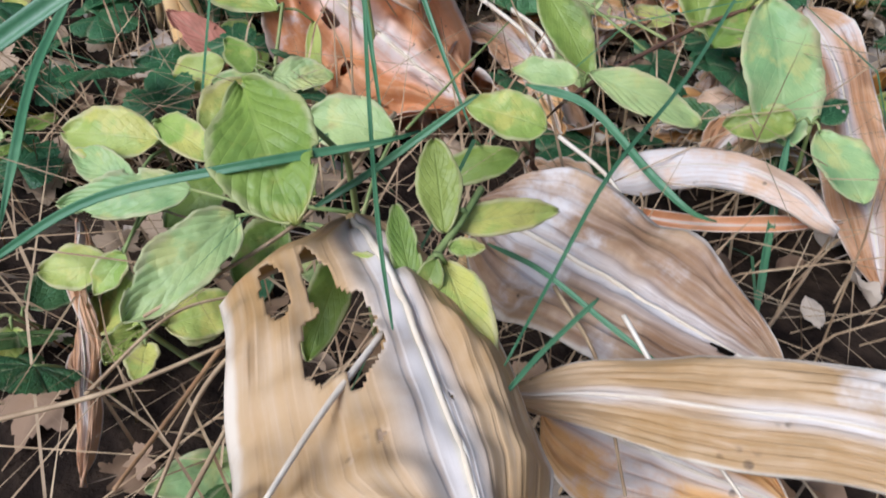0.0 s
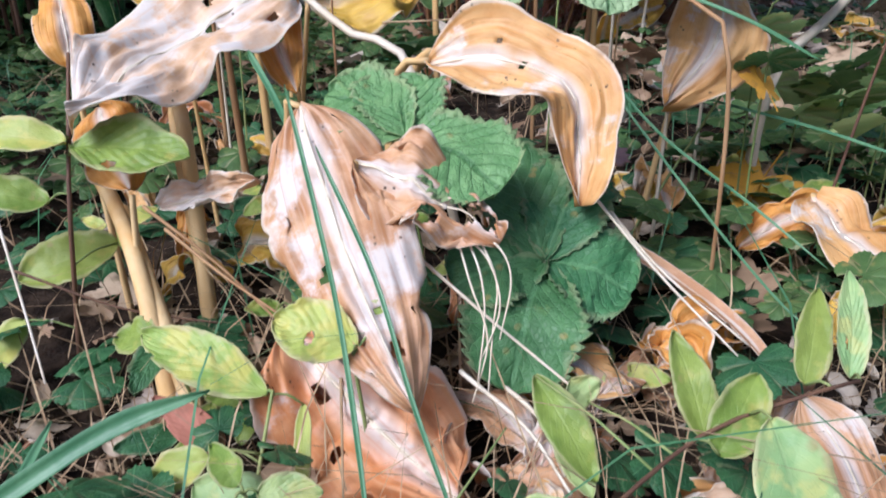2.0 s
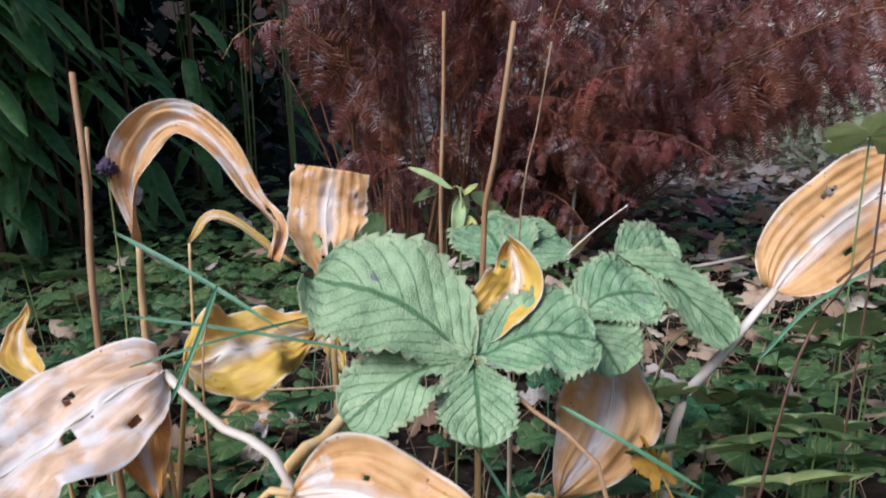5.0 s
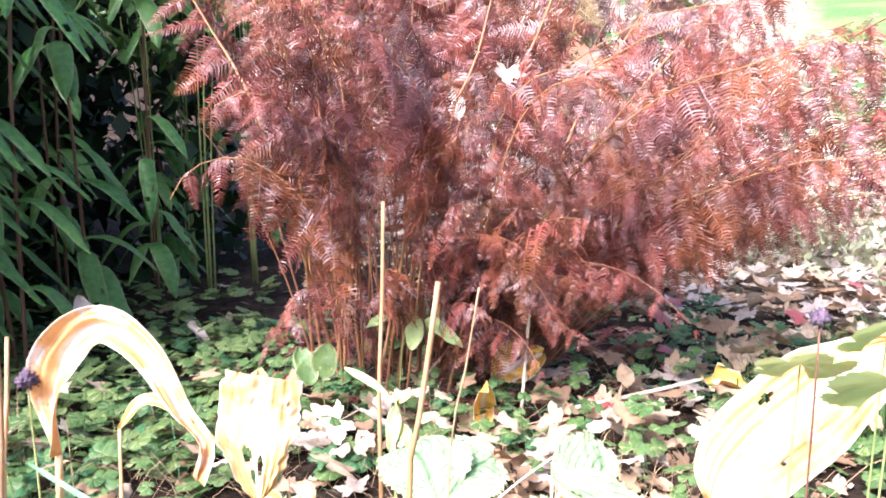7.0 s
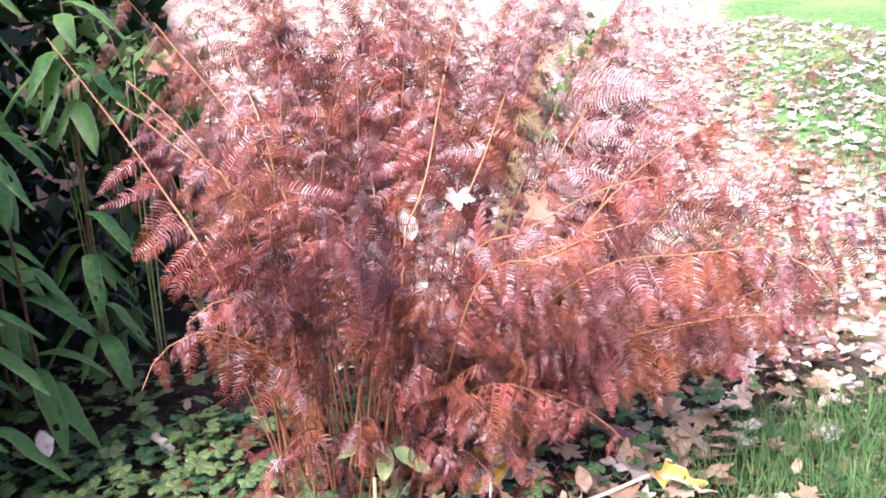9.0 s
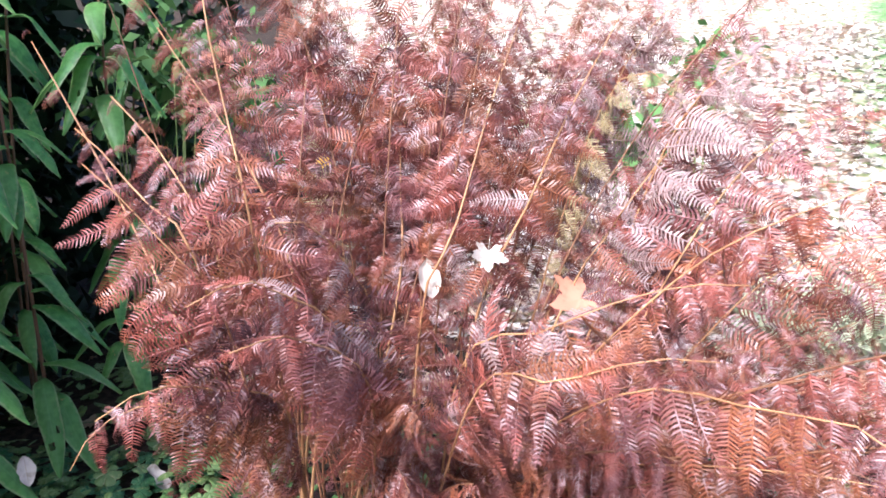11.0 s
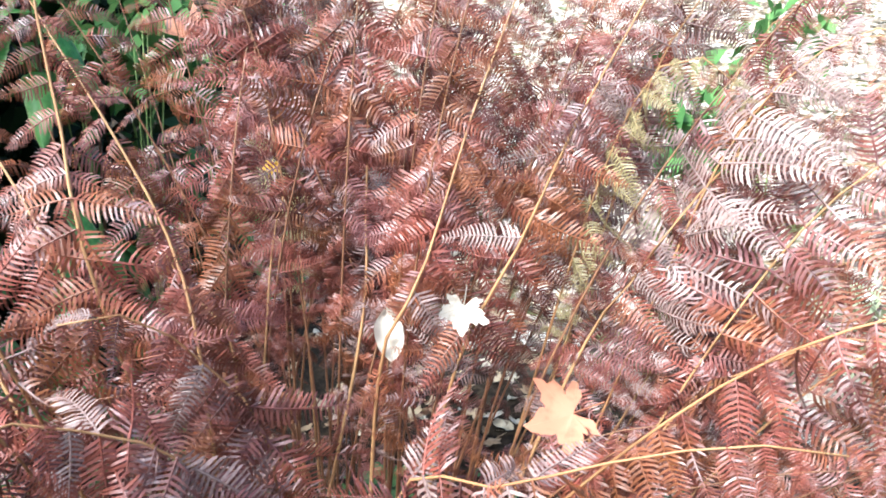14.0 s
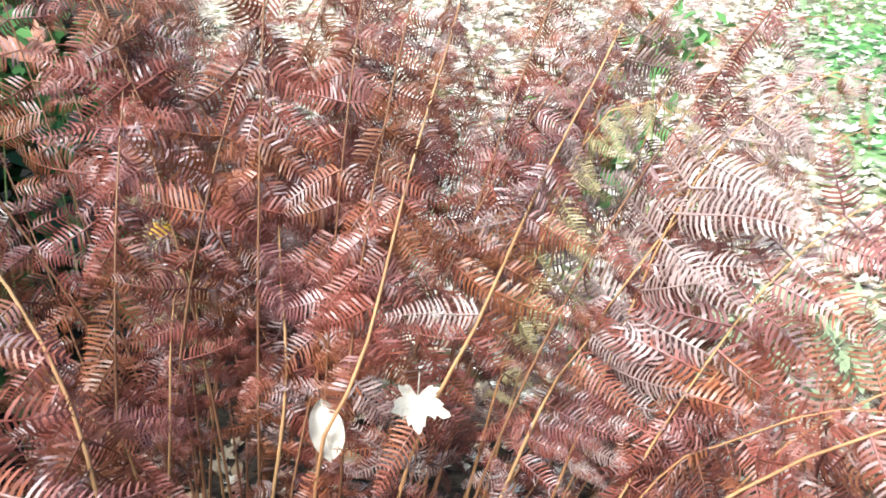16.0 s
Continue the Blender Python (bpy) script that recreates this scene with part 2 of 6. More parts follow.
MINT = green_material("pale_green_leaf", (0.29, 0.46, 0.18), (0.42, 0.55, 0.22), (0.58, 0.58, 0.2), (0.46, 0.57, 0.27), worn=0.55, spot=80.0, bold=0.24)
OLIVE = green_material("olive_leaf", (0.18, 0.28, 0.045), (0.27, 0.37, 0.065), (0.45, 0.43, 0.1), (0.33, 0.4, 0.1), worn=0.4, bold=0.24)
SAGE = green_material("grey_green_leaf", (0.2, 0.34, 0.16), (0.36, 0.5, 0.26), (0.48, 0.55, 0.27), (0.05, 0.15, 0.04), (0.16, 0.07, 0.2), 0.15, 0.22, 0.8, 48.0)
FRESH = green_material("fresh_green_leaf", (0.14, 0.3, 0.1), (0.22, 0.4, 0.15), (0.36, 0.46, 0.16), (0.06, 0.17, 0.05), worn=0.15, bold=0.7)
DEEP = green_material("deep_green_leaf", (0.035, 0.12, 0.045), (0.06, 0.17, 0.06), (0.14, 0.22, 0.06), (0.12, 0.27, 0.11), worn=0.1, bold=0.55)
BOTTLE = green_material("bottle_green_leaf", (0.05, 0.17, 0.06), (0.09, 0.24, 0.09), (0.18, 0.3, 0.09), (0.17, 0.36, 0.15), worn=0.1, bold=0.6)
COVER = green_material("ground_cover_leaf", (0.05, 0.125, 0.034), (0.1, 0.19, 0.055), (0.24, 0.26, 0.08), (0.12, 0.2, 0.075), worn=0.25)
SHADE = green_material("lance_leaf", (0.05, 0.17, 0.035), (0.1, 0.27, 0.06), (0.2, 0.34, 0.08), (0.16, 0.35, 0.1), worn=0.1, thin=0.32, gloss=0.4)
GOLD = litter_material("spotted_yellow_leaf", (0.72, 0.42, 0.05), (0.66, 0.34, 0.04), (0.6, 0.3, 0.05))
LITTER = litter_material("fallen_leaf", (0.3, 0.19, 0.11), (0.47, 0.34, 0.22), (0.6, 0.51, 0.4))
CREAM = litter_material("bleached_fallen_leaf", (0.47, 0.39, 0.32), (0.57, 0.5, 0.43), (0.4, 0.28, 0.19))
PINKISH = litter_material("pinkish_fallen_leaf", (0.44, 0.16, 0.09), (0.5, 0.21, 0.13), (0.46, 0.18, 0.12))
CRIMSON = litter_material("red_fallen_leaf", (0.42, 0.1, 0.1), (0.36, 0.12, 0.13), (0.3, 0.1, 0.08))
PETIOLE = fibre_material("withered_petiole", (0.62, 0.36, 0.12), (0.68, 0.5, 0.26), 50)
PALESTEM = fibre_material("pale_straw", (0.62, 0.5, 0.34), (0.74, 0.66, 0.54), 60)
STRAW = fibre_material("straw", (0.22, 0.13, 0.065), (0.52, 0.38, 0.22), 60)
DARKSTEM = fibre_material("dark_stem", (0.09, 0.045, 0.03), (0.17, 0.09, 0.05), 70)
BROWNSTEM = fibre_material("brown_stem", (0.3, 0.15, 0.06), (0.42, 0.26, 0.13), 70)
GREENSTEM = fibre_material("green_stem", (0.14, 0.22, 0.06), (0.3, 0.32, 0.12), 70)
GRASS = fibre_material("grass_blade", (0.05, 0.17, 0.07), (0.13, 0.27, 0.13), 40, 0.4, 0.4, 0.2)
LAWN = fibre_material("lawn_grass", (0.035, 0.1, 0.025), (0.11, 0.2, 0.06), 30, 0.6, 0.2, 0.2)
POD = fibre_material("dry_flower_head", (0.05, 0.03, 0.055), (0.14, 0.1, 0.13), 200, 0.8)
PINKHEAD = fibre_material("pink_flower_head", (0.5, 0.28, 0.3), (0.6, 0.4, 0.36), 200, 0.8)
FERN = fern_material("russet_fern", (0.05, 0.013, 0.010), (0.215, 0.054, 0.036), (0.42, 0.29, 0.28), 0.09)
FERNPALE = fibre_material("pale_russet_fern", (0.19, 0.11, 0.095), (0.32, 0.21, 0.19), 25, 0.45, 0.5, 0.12)
YELLOWFERN = fibre_material("yellowing_fern", (0.2, 0.14, 0.06), (0.36, 0.28, 0.14), 25, 0.5, 0.4, 0.15)
DARKRACHIS = fibre_material("dark_fern_rachis", (0.11, 0.04, 0.02), (0.22, 0.1, 0.05), 14, 0.5)
RACHIS = fibre_material("fern_rachis", (0.24, 0.1, 0.042), (0.4, 0.22, 0.1), 14, 0.5)
# leaf green taken down to near black: the thicket's deep shade is in the colour
SHADED_HEDGE = fibre_material("shaded_hedge_leaf", (0.005, 0.018, 0.005), (0.014, 0.036, 0.01), 8, 0.5, 0.3, 0.1)
TREELEAF = fibre_material("distant_foliage", (0.06, 0.14, 0.04), (0.14, 0.24, 0.07), 2, 0.7, 0.2, 0.2)
BARK = fibre_material("bark", (0.1, 0.075, 0.055), (0.2, 0.15, 0.11), 12, 0.9)


# ---- geometry helpers ----
def unit(v):
    v = np.asarray(v, float)
    return v / max(np.linalg.norm(v), 1e-9)


def smooth_line(points, count):
    """Even steps along a soft curve through the points."""
    p = np.array(points, float)
    if len(p) == 2:
        return p[0] + (p[1] - p[0]) * np.linspace(0, 1, count)[:, None]
    q = np.vstack([2 * p[0] - p[1], p, 2 * p[-1] - p[-2]])
    out = []
    for s in np.linspace(0, len(p) - 1 - 1e-6, count * 3):
        i, w = int(s), s - int(s)
        a, b, c, d = q[i:i + 4]
        out.append(0.5 * (2 * b + (c - a) * w + (2 * a - 5 * b + 4 * c - d) * w * w + (3 * b - 3 * c + d - a) * w ** 3))
    out = np.array(out)
    d = np.r_[0, np.cumsum(np.linalg.norm(np.diff(out, axis=0), axis=1))]
    return np.array([[np.interp(x, d, out[:, k]) for k in range(3)] for x in np.linspace(0, d[-1], count)])


def mesh_of(name, verts, faces, material, uvs=None, smooth=True):
    """faces: a list of index tuples, or a pair of arrays: all indices in a row, and the length of each face."""
    if isinstance(faces, tuple):
        flat, totals = faces
    else:
        totals = np.fromiter((len(f) for f in faces), np.int32, len(faces))
        flat = np.fromiter((i for f in faces for i in f), np.int32, int(totals.sum()))
    co = np.asarray(verts, np.float32)
    me = bpy.data.meshes.new(name)
    me.vertices.add(len(co))
    me.vertices.foreach_set("co", co.ravel())
    me.loops.add(len(flat))
    me.loops.foreach_set("vertex_index", flat)
    me.polygons.add(len(totals))
    me.polygons.foreach_set("loop_start", np.r_[0, np.cumsum(totals)[:-1]].astype(np.int32))
    me.update(calc_edges=True)
    if uvs is not None:
        layer = me.uv_layers.new(name="UVMap")
        idx = np.empty(len(me.loops), np.int32)
        me.loops.foreach_get("vertex_index", idx)
        layer.data.foreach_set("uv", np.asarray(uvs, np.float32)[idx].ravel())
    if smooth:
        me.polygons.foreach_set("use_smooth", np.ones(len(me.polygons), bool))
    me.materials.append(material)
    me.update()
    return me


def part_mesh(name, me, parent, label=""):
    ob = new(name, me)
    ob.parent = parent
    return tagged(ob, label)


def plant(name, place, label, category, group="", kind=""):
    e = new(name)
    e.location = place
    e.empty_display_size = 0.02
    return tagged(e, label, category, group, kind)


def tube_data(line, r0, r1, sides=6, flat=1.0):
    """A round stem along a line, tapering from r0 to r1."""
    line = np.asarray(line, float)
    verts, faces = [], []
    n = len(line)
    ref = np.array([0.31, 0.2, 0.93])
    for i, p in enumerate(line):
        t = unit(line[min(i + 1, n - 1)] - line[max(i - 1, 0)])
        a = unit(np.cross(t, ref if abs(t @ ref) < 0.95 else np.array([1.0, 0, 0])))
        b = np.cross(t, a)
        r = r0 + (r1 - r0) * i / (n - 1)
        for k in range(sides):
            w = 2 * math.pi * k / sides
            verts.append(p + r * (math.cos(w) * a + flat * math.sin(w) * b))
    for i in range(n - 1):
        for k in range(sides):
            m = (k + 1) % sides
            faces.append((i * sides + k, i * sides + m, (i + 1) * sides + m, (i + 1) * sides + k))
    faces.append(tuple(range(sides))[::-1])
    faces.append(tuple((n - 1) * sides + k for k in range(sides)))
    return verts, faces


PROFILES = {
    "ovate": lambda s: (s ** 0.55) * ((1 - s) ** 0.8) / 0.485,
    "broad": lambda s: (s ** 0.5) * ((1 - s) ** 0.8) / 0.51,
    "fan": lambda s: min(1.0, (s / 0.62) ** 0.62) * (1 - max(0, (s - 0.62) / 0.38) ** 2.2) ** 0.7,
    "leaflet": lambda s: (s ** 0.7) * ((1 - s) ** 0.42) / 0.477,
    "oval": lambda s: math.sin(math.pi * min(max(s, 0), 1)) ** 0.62,
    "cut": lambda s: min(1.0, (s / 0.5) ** 0.7) * (1 - 0.12 * s),
    "strap": lambda s: min(1.0, (s / 0.12) ** 0.6) * min(1.0, ((1 - s) / 0.25) ** 0.7),
    "lance": lambda s: min(1.0, (s / 0.25) ** 0.7) * (1 - s) ** 0.6 * 1.12,
}


def blade_mesh(name, spine, width, material, n0=(0, -0.45, 0.9), n1=None, profile="ovate", cup=0.15, ribs=0.0, rib_n=8, wave=0.06,
               teeth=0.0, tooth_n=0, holes=(), seed=1, nu=26, nv=12, thick=0.0004, torn=0.0, crease=0.0, narrow=0.0):
    """A leaf blade along a spine; n0 and n1 are the way its face looks at base and tip. narrow: by how much one half is the smaller."""
    rnd = random.Random(seed)
    line = smooth_line(spine, nu + 1)
    n0, n1 = unit(n0), unit(n1 if n1 is not None else n0)
    ph = rnd.uniform(0, 6.28)
    ph2 = rnd.uniform(0, 6.28)
    shape = PROFILES[profile]
    verts, uvs = [], []
    for i in range(nu + 1):
        s = i / nu
        t = unit(line[min(i + 1, nu)] - line[max(i - 1, 0)])
        hint = unit(n0 * (1 - s) + n1 * s)
        side = unit(np.cross(t, hint))
        up = np.cross(side, t)
        half = 0.5 * width * max(shape(min(max(s, 0.004), 0.996)), 0.012)
        for j in range(nv + 1):
            v = j / nv * 2 - 1
            tooth = 1.0
            if tooth_n:
                k = (s * tooth_n + abs(v) * 0.6) % 1.0
                tooth = 1 - teeth * abs(v) ** 4 * k
            if torn and abs(v) > 0.7:
                tooth *= 1 - torn * max(0.0, noise.noise(Vector((s * 14 + seed, v * 3, 5.5))))
            x = v * half * tooth * (1 - narrow if v < 0 else 1) * (1 + 0.13 * noise.noise(Vector((s * 4 + seed, 1.5 if v > 0 else -1.5, seed * 0.7))))
            rough = noise.noise(Vector((s * 5 + seed * 3.1, v * 2.2, seed * 1.7)))
            z = cup * width * (v * v - 0.3) + crease * width * (abs(v) - 0.4) + ribs * width * math.cos(rib_n * math.pi * v) * (1 - abs(v) * 0.4)
            z += wave * width * (math.sin(s * 9 + ph) * v + math.sin(s * 17 + ph2 + (1.3 if v > 0 else 0)) * abs(v) ** 2 * 0.8 + rough + 0.5 * noise.noise(Vector((s * 14, v * 6, seed * 2.3))))
            if tooth_n:
                z += 0.011 * width * math.cos(2 * math.pi * (s * 8 - abs(v) * 3.5)) * min(1.0, 4 * abs(v))
            verts.append(line[i] + side * x + up * z)
            uvs.append((s, j / nv))
    blade_mesh.mid = verts[nv // 2::nv + 1]
    faces = []
    for i in range(nu):
        for j in range(nv):
            cs, cv = (i + 0.5) / nu, (j + 0.5) / nv
            gone = False
            for hs, hv, rs, rv in holes:
                d = ((cs - hs) / rs) ** 2 + ((cv - hv) / rv) ** 2
                if d < 1 + 0.5 * noise.noise(Vector((cs * 20, cv * 20, seed))):
                    gone = True
            if not gone:
                a = i * (nv + 1) + j
                faces.append((a, a + 1, a + nv + 2, a + nv + 1))
    # a thin solid: both faces and the rim
    if thick:
        V = np.array(verts)
        Fq = np.array(faces)
        fn = np.cross(V[Fq[:, 2]] - V[Fq[:, 0]], V[Fq[:, 3]] - V[Fq[:, 1]])
        nrm = np.zeros_like(V)
        for c in range(4):
            np.add.at(nrm, Fq[:, c], fn)
        nrm /= np.maximum(np.linalg.norm(nrm, axis=1), 1e-12)[:, None]
        edges = {}
        for f in faces:
            for a, b in zip(f, f[1:] + f[:1]):
                edges[(min(a, b), max(a, b))] = edges.get((min(a, b), max(a, b)), 0) + (1 if a < b else 2)
        n = len(verts)
        verts = list(V) + list(V - nrm * thick)
        uvs = uvs + uvs
        both = list(faces) + [tuple(k + n for k in f[::-1]) for f in faces]
        for (a, b), c in edges.items():
            if c == 1:
                both.append((b, a, a + n, b + n))
            elif c == 2:
                both.append((a, b, b + n, a + n))
        faces = both
    return mesh_of(name, verts, faces, material, uvs)


def stem_mesh(name, points, r0, r1, material, steps=14, sides=6, flat=1.0):
    v, f = tube_data(smooth_line(points, steps), r0, r1, sides, flat)
    return mesh_of(name, v, f, material)


def shifted(points, origin):
    o = np.array(origin)
    return [tuple(np.array(p) - o) for p in points]


def holes_or_torn(kw):
    return bool(kw.get("holes")) or kw.get("torn", 0) > 0


def leaf_thing(name, label, category, spine, width, material, petiole=None, petiole_r=0.003, petiole_mat=None, group="", **kw):
    """A single withered leaf with its stalk: the foot of the stalk is its origin."""
    foot = petiole[0] if petiole else spine[0]
    kw["nu"], kw["nv"] = max(kw.get("nu", 26), 44) if holes_or_torn(kw) else kw.get("nu", 26), max(kw.get("nv", 12), 30 if name != "hosta_leaf" or group.startswith("low") else 44) if holes_or_torn(kw) else max(kw.get("nv", 12), 16 if not kw.get("ribs") else 40)
    kw["cup"] = kw.get("cup", 0.0) * 0.55
    kw["crease"] = kw.get("crease", 0.1)
    kw["wave"] = kw.get("wave", 0.06) * 1.5
    kw["ribs"] = kw.get("ribs", 0.0) * 0.55
    e = plant(name, foot, label, category, group)
    part_mesh("blade", blade_mesh("blade", shifted(spine, foot), width, material, **kw), e)
    rib = min(max(width * 0.015, 0.0004), 0.0013)
    part_mesh("midrib", stem_mesh("midrib", blade_mesh.mid[:int(0.93 * len(blade_mesh.mid)):3], rib, rib * 0.35, PALESTEM, 24, 6), e)
    if petiole:
        part_mesh("petiole", stem_mesh("petiole", shifted(petiole, foot), petiole_r, petiole_r * 0.7, petiole_mat or PETIOLE, 16, 8, 0.7), e)
    return e


def stalk_thing(name, label, category, points, r0, r1, material, group="", sides=6):
    o = np.array(points[0])
    ob = new(name, stem_mesh(name, shifted(points, o), r0, r1, material, 16, sides))
    ob.location = points[0]
    return tagged(ob, label, category, group)


def grass_thing(points, width, material=None, label="green blade of grass arching over withered leaves", name="grass_blade"):
    o = points[0]
    ob = new(name, blade_mesh(name, shifted(points, o), width, material or GRASS, n0=(0.1, -0.8, 0.6), profile="strap", cup=0.25,
                              wave=0.0, nu=22, nv=4, thick=0.0002))
    ob.location = o
    return tagged(ob, label, "grass", "grass blades")


# ---- ground ----
def ground_height(x, y):
    far = max(0.0, y + 0.35 * x - 2.6)
    rise = 0.19 * (math.sqrt(far * far + 1.0) - 1.0) if far < 60 else 11.2
    return rise + 0.02 * noise.noise(Vector((x * 1.3, y * 1.3, 0.3))) + 0.012 * noise.noise(Vector((x * 5, y * 5, 2.0)))


def build_ground():
    xs = np.unique(np.concatenate([np.linspace(-1.6, 3.0, 70), np.linspace(-12, 12, 25), np.linspace(-300, 300, 13)]))
    ys = np.unique(np.concatenate([np.linspace(-0.6, 4.4, 76), np.linspace(-6, 16, 23), np.linspace(-300, 400, 15)]))
    verts = [(x, y, ground_height(x, y)) for y in ys for x in xs]
    w = len(xs)
    faces = [(j * w + i, j * w + i + 1, (j + 1) * w + i + 1, (j + 1) * w + i) for j in range(len(ys) - 1) for i in range(w - 1)]
    ob = new("ground", mesh_of("ground", verts, faces, soil_material()))
    return tagged(ob, "dark crumbly garden soil running into a mown lawn", "ground", kind="structure")


build_ground()

# ---- the hosta clumps: withered leaves on thick stalks ----
H = "hosta clump"
leaf_thing("hosta_leaf", "orange withered hosta leaf arching over on a thick upright stalk", "hosta leaf",
           [(-0.151, 0.839, 0.288), (-0.156, 0.853, 0.343), (-0.137, 0.862, 0.385), (-0.107, 0.861, 0.396), (-0.073, 0.842, 0.374), (-0.043, 0.818, 0.334), (-0.021, 0.799, 0.306), (-0.028, 0.793, 0.279)],
           0.042, TAN, [(-0.155, 0.846, 0.000), (-0.154, 0.837, 0.196), (-0.150, 0.839, 0.288)], 0.0062, n0=(-0.5, -0.8, 0.3), n1=(0.6, -0.7, 0.3),
           profile="lance", cup=0.12, crease=0.22, wave=0.07, seed=3, nu=40, holes=[(0.86, 0.35, 0.02, 0.12), (0.9, 0.7, 0.015, 0.1)], group=H)
leaf_thing("hosta_leaf", "cupped tan hosta leaf with white ribs and a torn end", "hosta leaf",
           [(0.022, 0.801, 0.249), (0.021, 0.809, 0.281), (0.022, 0.828, 0.314), (0.029, 0.836, 0.349)],
           0.082, TAN, [(0.022, 0.784, 0.000), (0.022, 0.799, 0.221), (0.022, 0.802, 0.252)], 0.005, n0=(-0.15, -0.95, 0.25), profile="cut", cup=-0.3, ribs=0.02,
           wave=0.03, seed=5, holes=[(0.38, 0.36, 0.07, 0.07), (0.28, 0.55, 0.08, 0.05), (0.2, 0.42, 0.06, 0.05)], torn=0.25, group=H)
leaf_thing("hosta_leaf", "wide pale pinkish withered hosta leaf lying over the clump", "hosta leaf",
           [(-0.087, 0.652, 0.238), (-0.121, 0.624, 0.229), (-0.163, 0.593, 0.209), (-0.185, 0.547, 0.193), (-0.204, 0.512, 0.182)],
           0.118, PALE, [(0.041, 0.574, 0.000), (-0.001, 0.595, 0.181), (-0.046, 0.623, 0.208), (-0.087, 0.652, 0.237)], 0.0055, PALESTEM, n0=(-0.05, -0.62, 0.78), profile="broad",
           cup=-0.12, ribs=0.008, wave=0.05, seed=8, nu=34, nv=16, holes=[(0.36, 0.42, 0.025, 0.06), (0.3, 0.7, 0.02, 0.04), (0.18, 0.2, 0.02, 0.05)], group=H)
leaf_thing("hosta_leaf", "orange withered hosta leaf folded down to a point", "hosta leaf",
           [(-0.091, 0.652, 0.238), (-0.099, 0.627, 0.211), (-0.083, 0.597, 0.171)], 0.045, ORANGE, n0=(0.2, -0.9, 0.3), profile="broad", cup=-0.2,
           wave=0.06, seed=9, holes=[(0.5, 0.45, 0.04, 0.08)], petiole=[(-0.089, 0.657, 0.000), (-0.092, 0.656, 0.234)], group=H)
leaf_thing("hosta_leaf", "bright yellow hosta leaf with a white midrib", "hosta leaf",
           [(-0.082, 0.691, 0.224), (-0.047, 0.709, 0.228), (-0.019, 0.727, 0.229), (0.012, 0.745, 0.228)], 0.098, YELLOW,
           [(-0.114, 0.674, 0.000), (-0.081, 0.692, 0.228)], 0.004, n0=(0.15, -0.65, 0.75), cup=-0.15, ribs=0.006, wave=0.06, seed=11, profile="broad", group=H)
leaf_thing("hosta_leaf", "tan hosta leaf with a bleached midrib bending down", "hosta leaf",
           [(0.008, 0.548, 0.200), (0.034, 0.538, 0.206), (0.069, 0.518, 0.201), (0.092, 0.502, 0.189), (0.094, 0.487, 0.161), (0.091, 0.471, 0.130)],
           0.072, TAN, [(-0.024, 0.560, 0.000), (-0.016, 0.558, 0.179), (0.008, 0.548, 0.200)], 0.005, n0=(-0.1, -0.55, 0.8), n1=(0.25, -0.9, 0.3), profile="broad",
           cup=0.1, ribs=0.006, wave=0.05, seed=12, nu=36, nv=14, holes=[(0.38, 0.5, 0.012, 0.06), (0.27, 0.35, 0.015, 0.03)], group=H)
leaf_thing("hosta_leaf", "bleached grey and brown hosta leaf hanging limp", "hosta leaf",
           [(-0.066, 0.494, 0.187), (-0.056, 0.467, 0.162), (-0.040, 0.424, 0.127), (-0.021, 0.384, 0.098), (-0.008, 0.355, 0.080)],
           0.098, GREY, [(-0.075, 0.506, 0.000), (-0.076, 0.504, 0.173), (-0.066, 0.494, 0.187)], 0.004, n0=(-0.25, -0.8, 0.55), n1=(0.0, -0.7, 0.7), profile="broad", cup=-0.35,
           ribs=0.014, wave=0.035, seed=15, nu=40, nv=18, holes=[(0.55, 0.7, 0.02, 0.05), (0.72, 0.45, 0.015, 0.04), (0.85, 0.4, 0.03, 0.08)], torn=0.5, group=H)
leaf_thing("hosta_leaf", "papery white torn hosta leaf with bare fibres", "hosta leaf",
           [(-0.035, 0.461, 0.165), (-0.005, 0.445, 0.156), (0.022, 0.428, 0.144), (0.038, 0.417, 0.133)], 0.066, GREY, n0=(0.3, -0.7, 0.65), cup=-0.2,
           petiole=[(-0.046, 0.470, 0.000), (-0.035, 0.461, 0.165)], wave=0.08, seed=16, holes=[(0.72, 0.5, 0.1, 0.2), (0.85, 0.3, 0.09, 0.2), (0.6, 0.8, 0.05, 0.1)], nu=34, nv=16, torn=0.7, group=H)
leaf_thing("hosta_leaf", "rusty orange dry leaf with small holes", "hosta leaf",
           [(-0.077, 0.435, 0.073), (-0.052, 0.413, 0.057), (-0.017, 0.374, 0.043), (0.016, 0.339, 0.034)], 0.12, RUST, [(-0.093, 0.468, 0.000), (-0.077, 0.435, 0.073)], 0.003,
           n0=(-0.1, -0.7, 0.7), cup=-0.25, ribs=0.01, wave=0.08, seed=18, nu=34, nv=16, profile="broad",
           holes=[(0.3, 0.3, 0.035, 0.04), (0.24, 0.6, 0.03, 0.04), (0.5, 0.75, 0.03, 0.05)], torn=0.4, group=H)
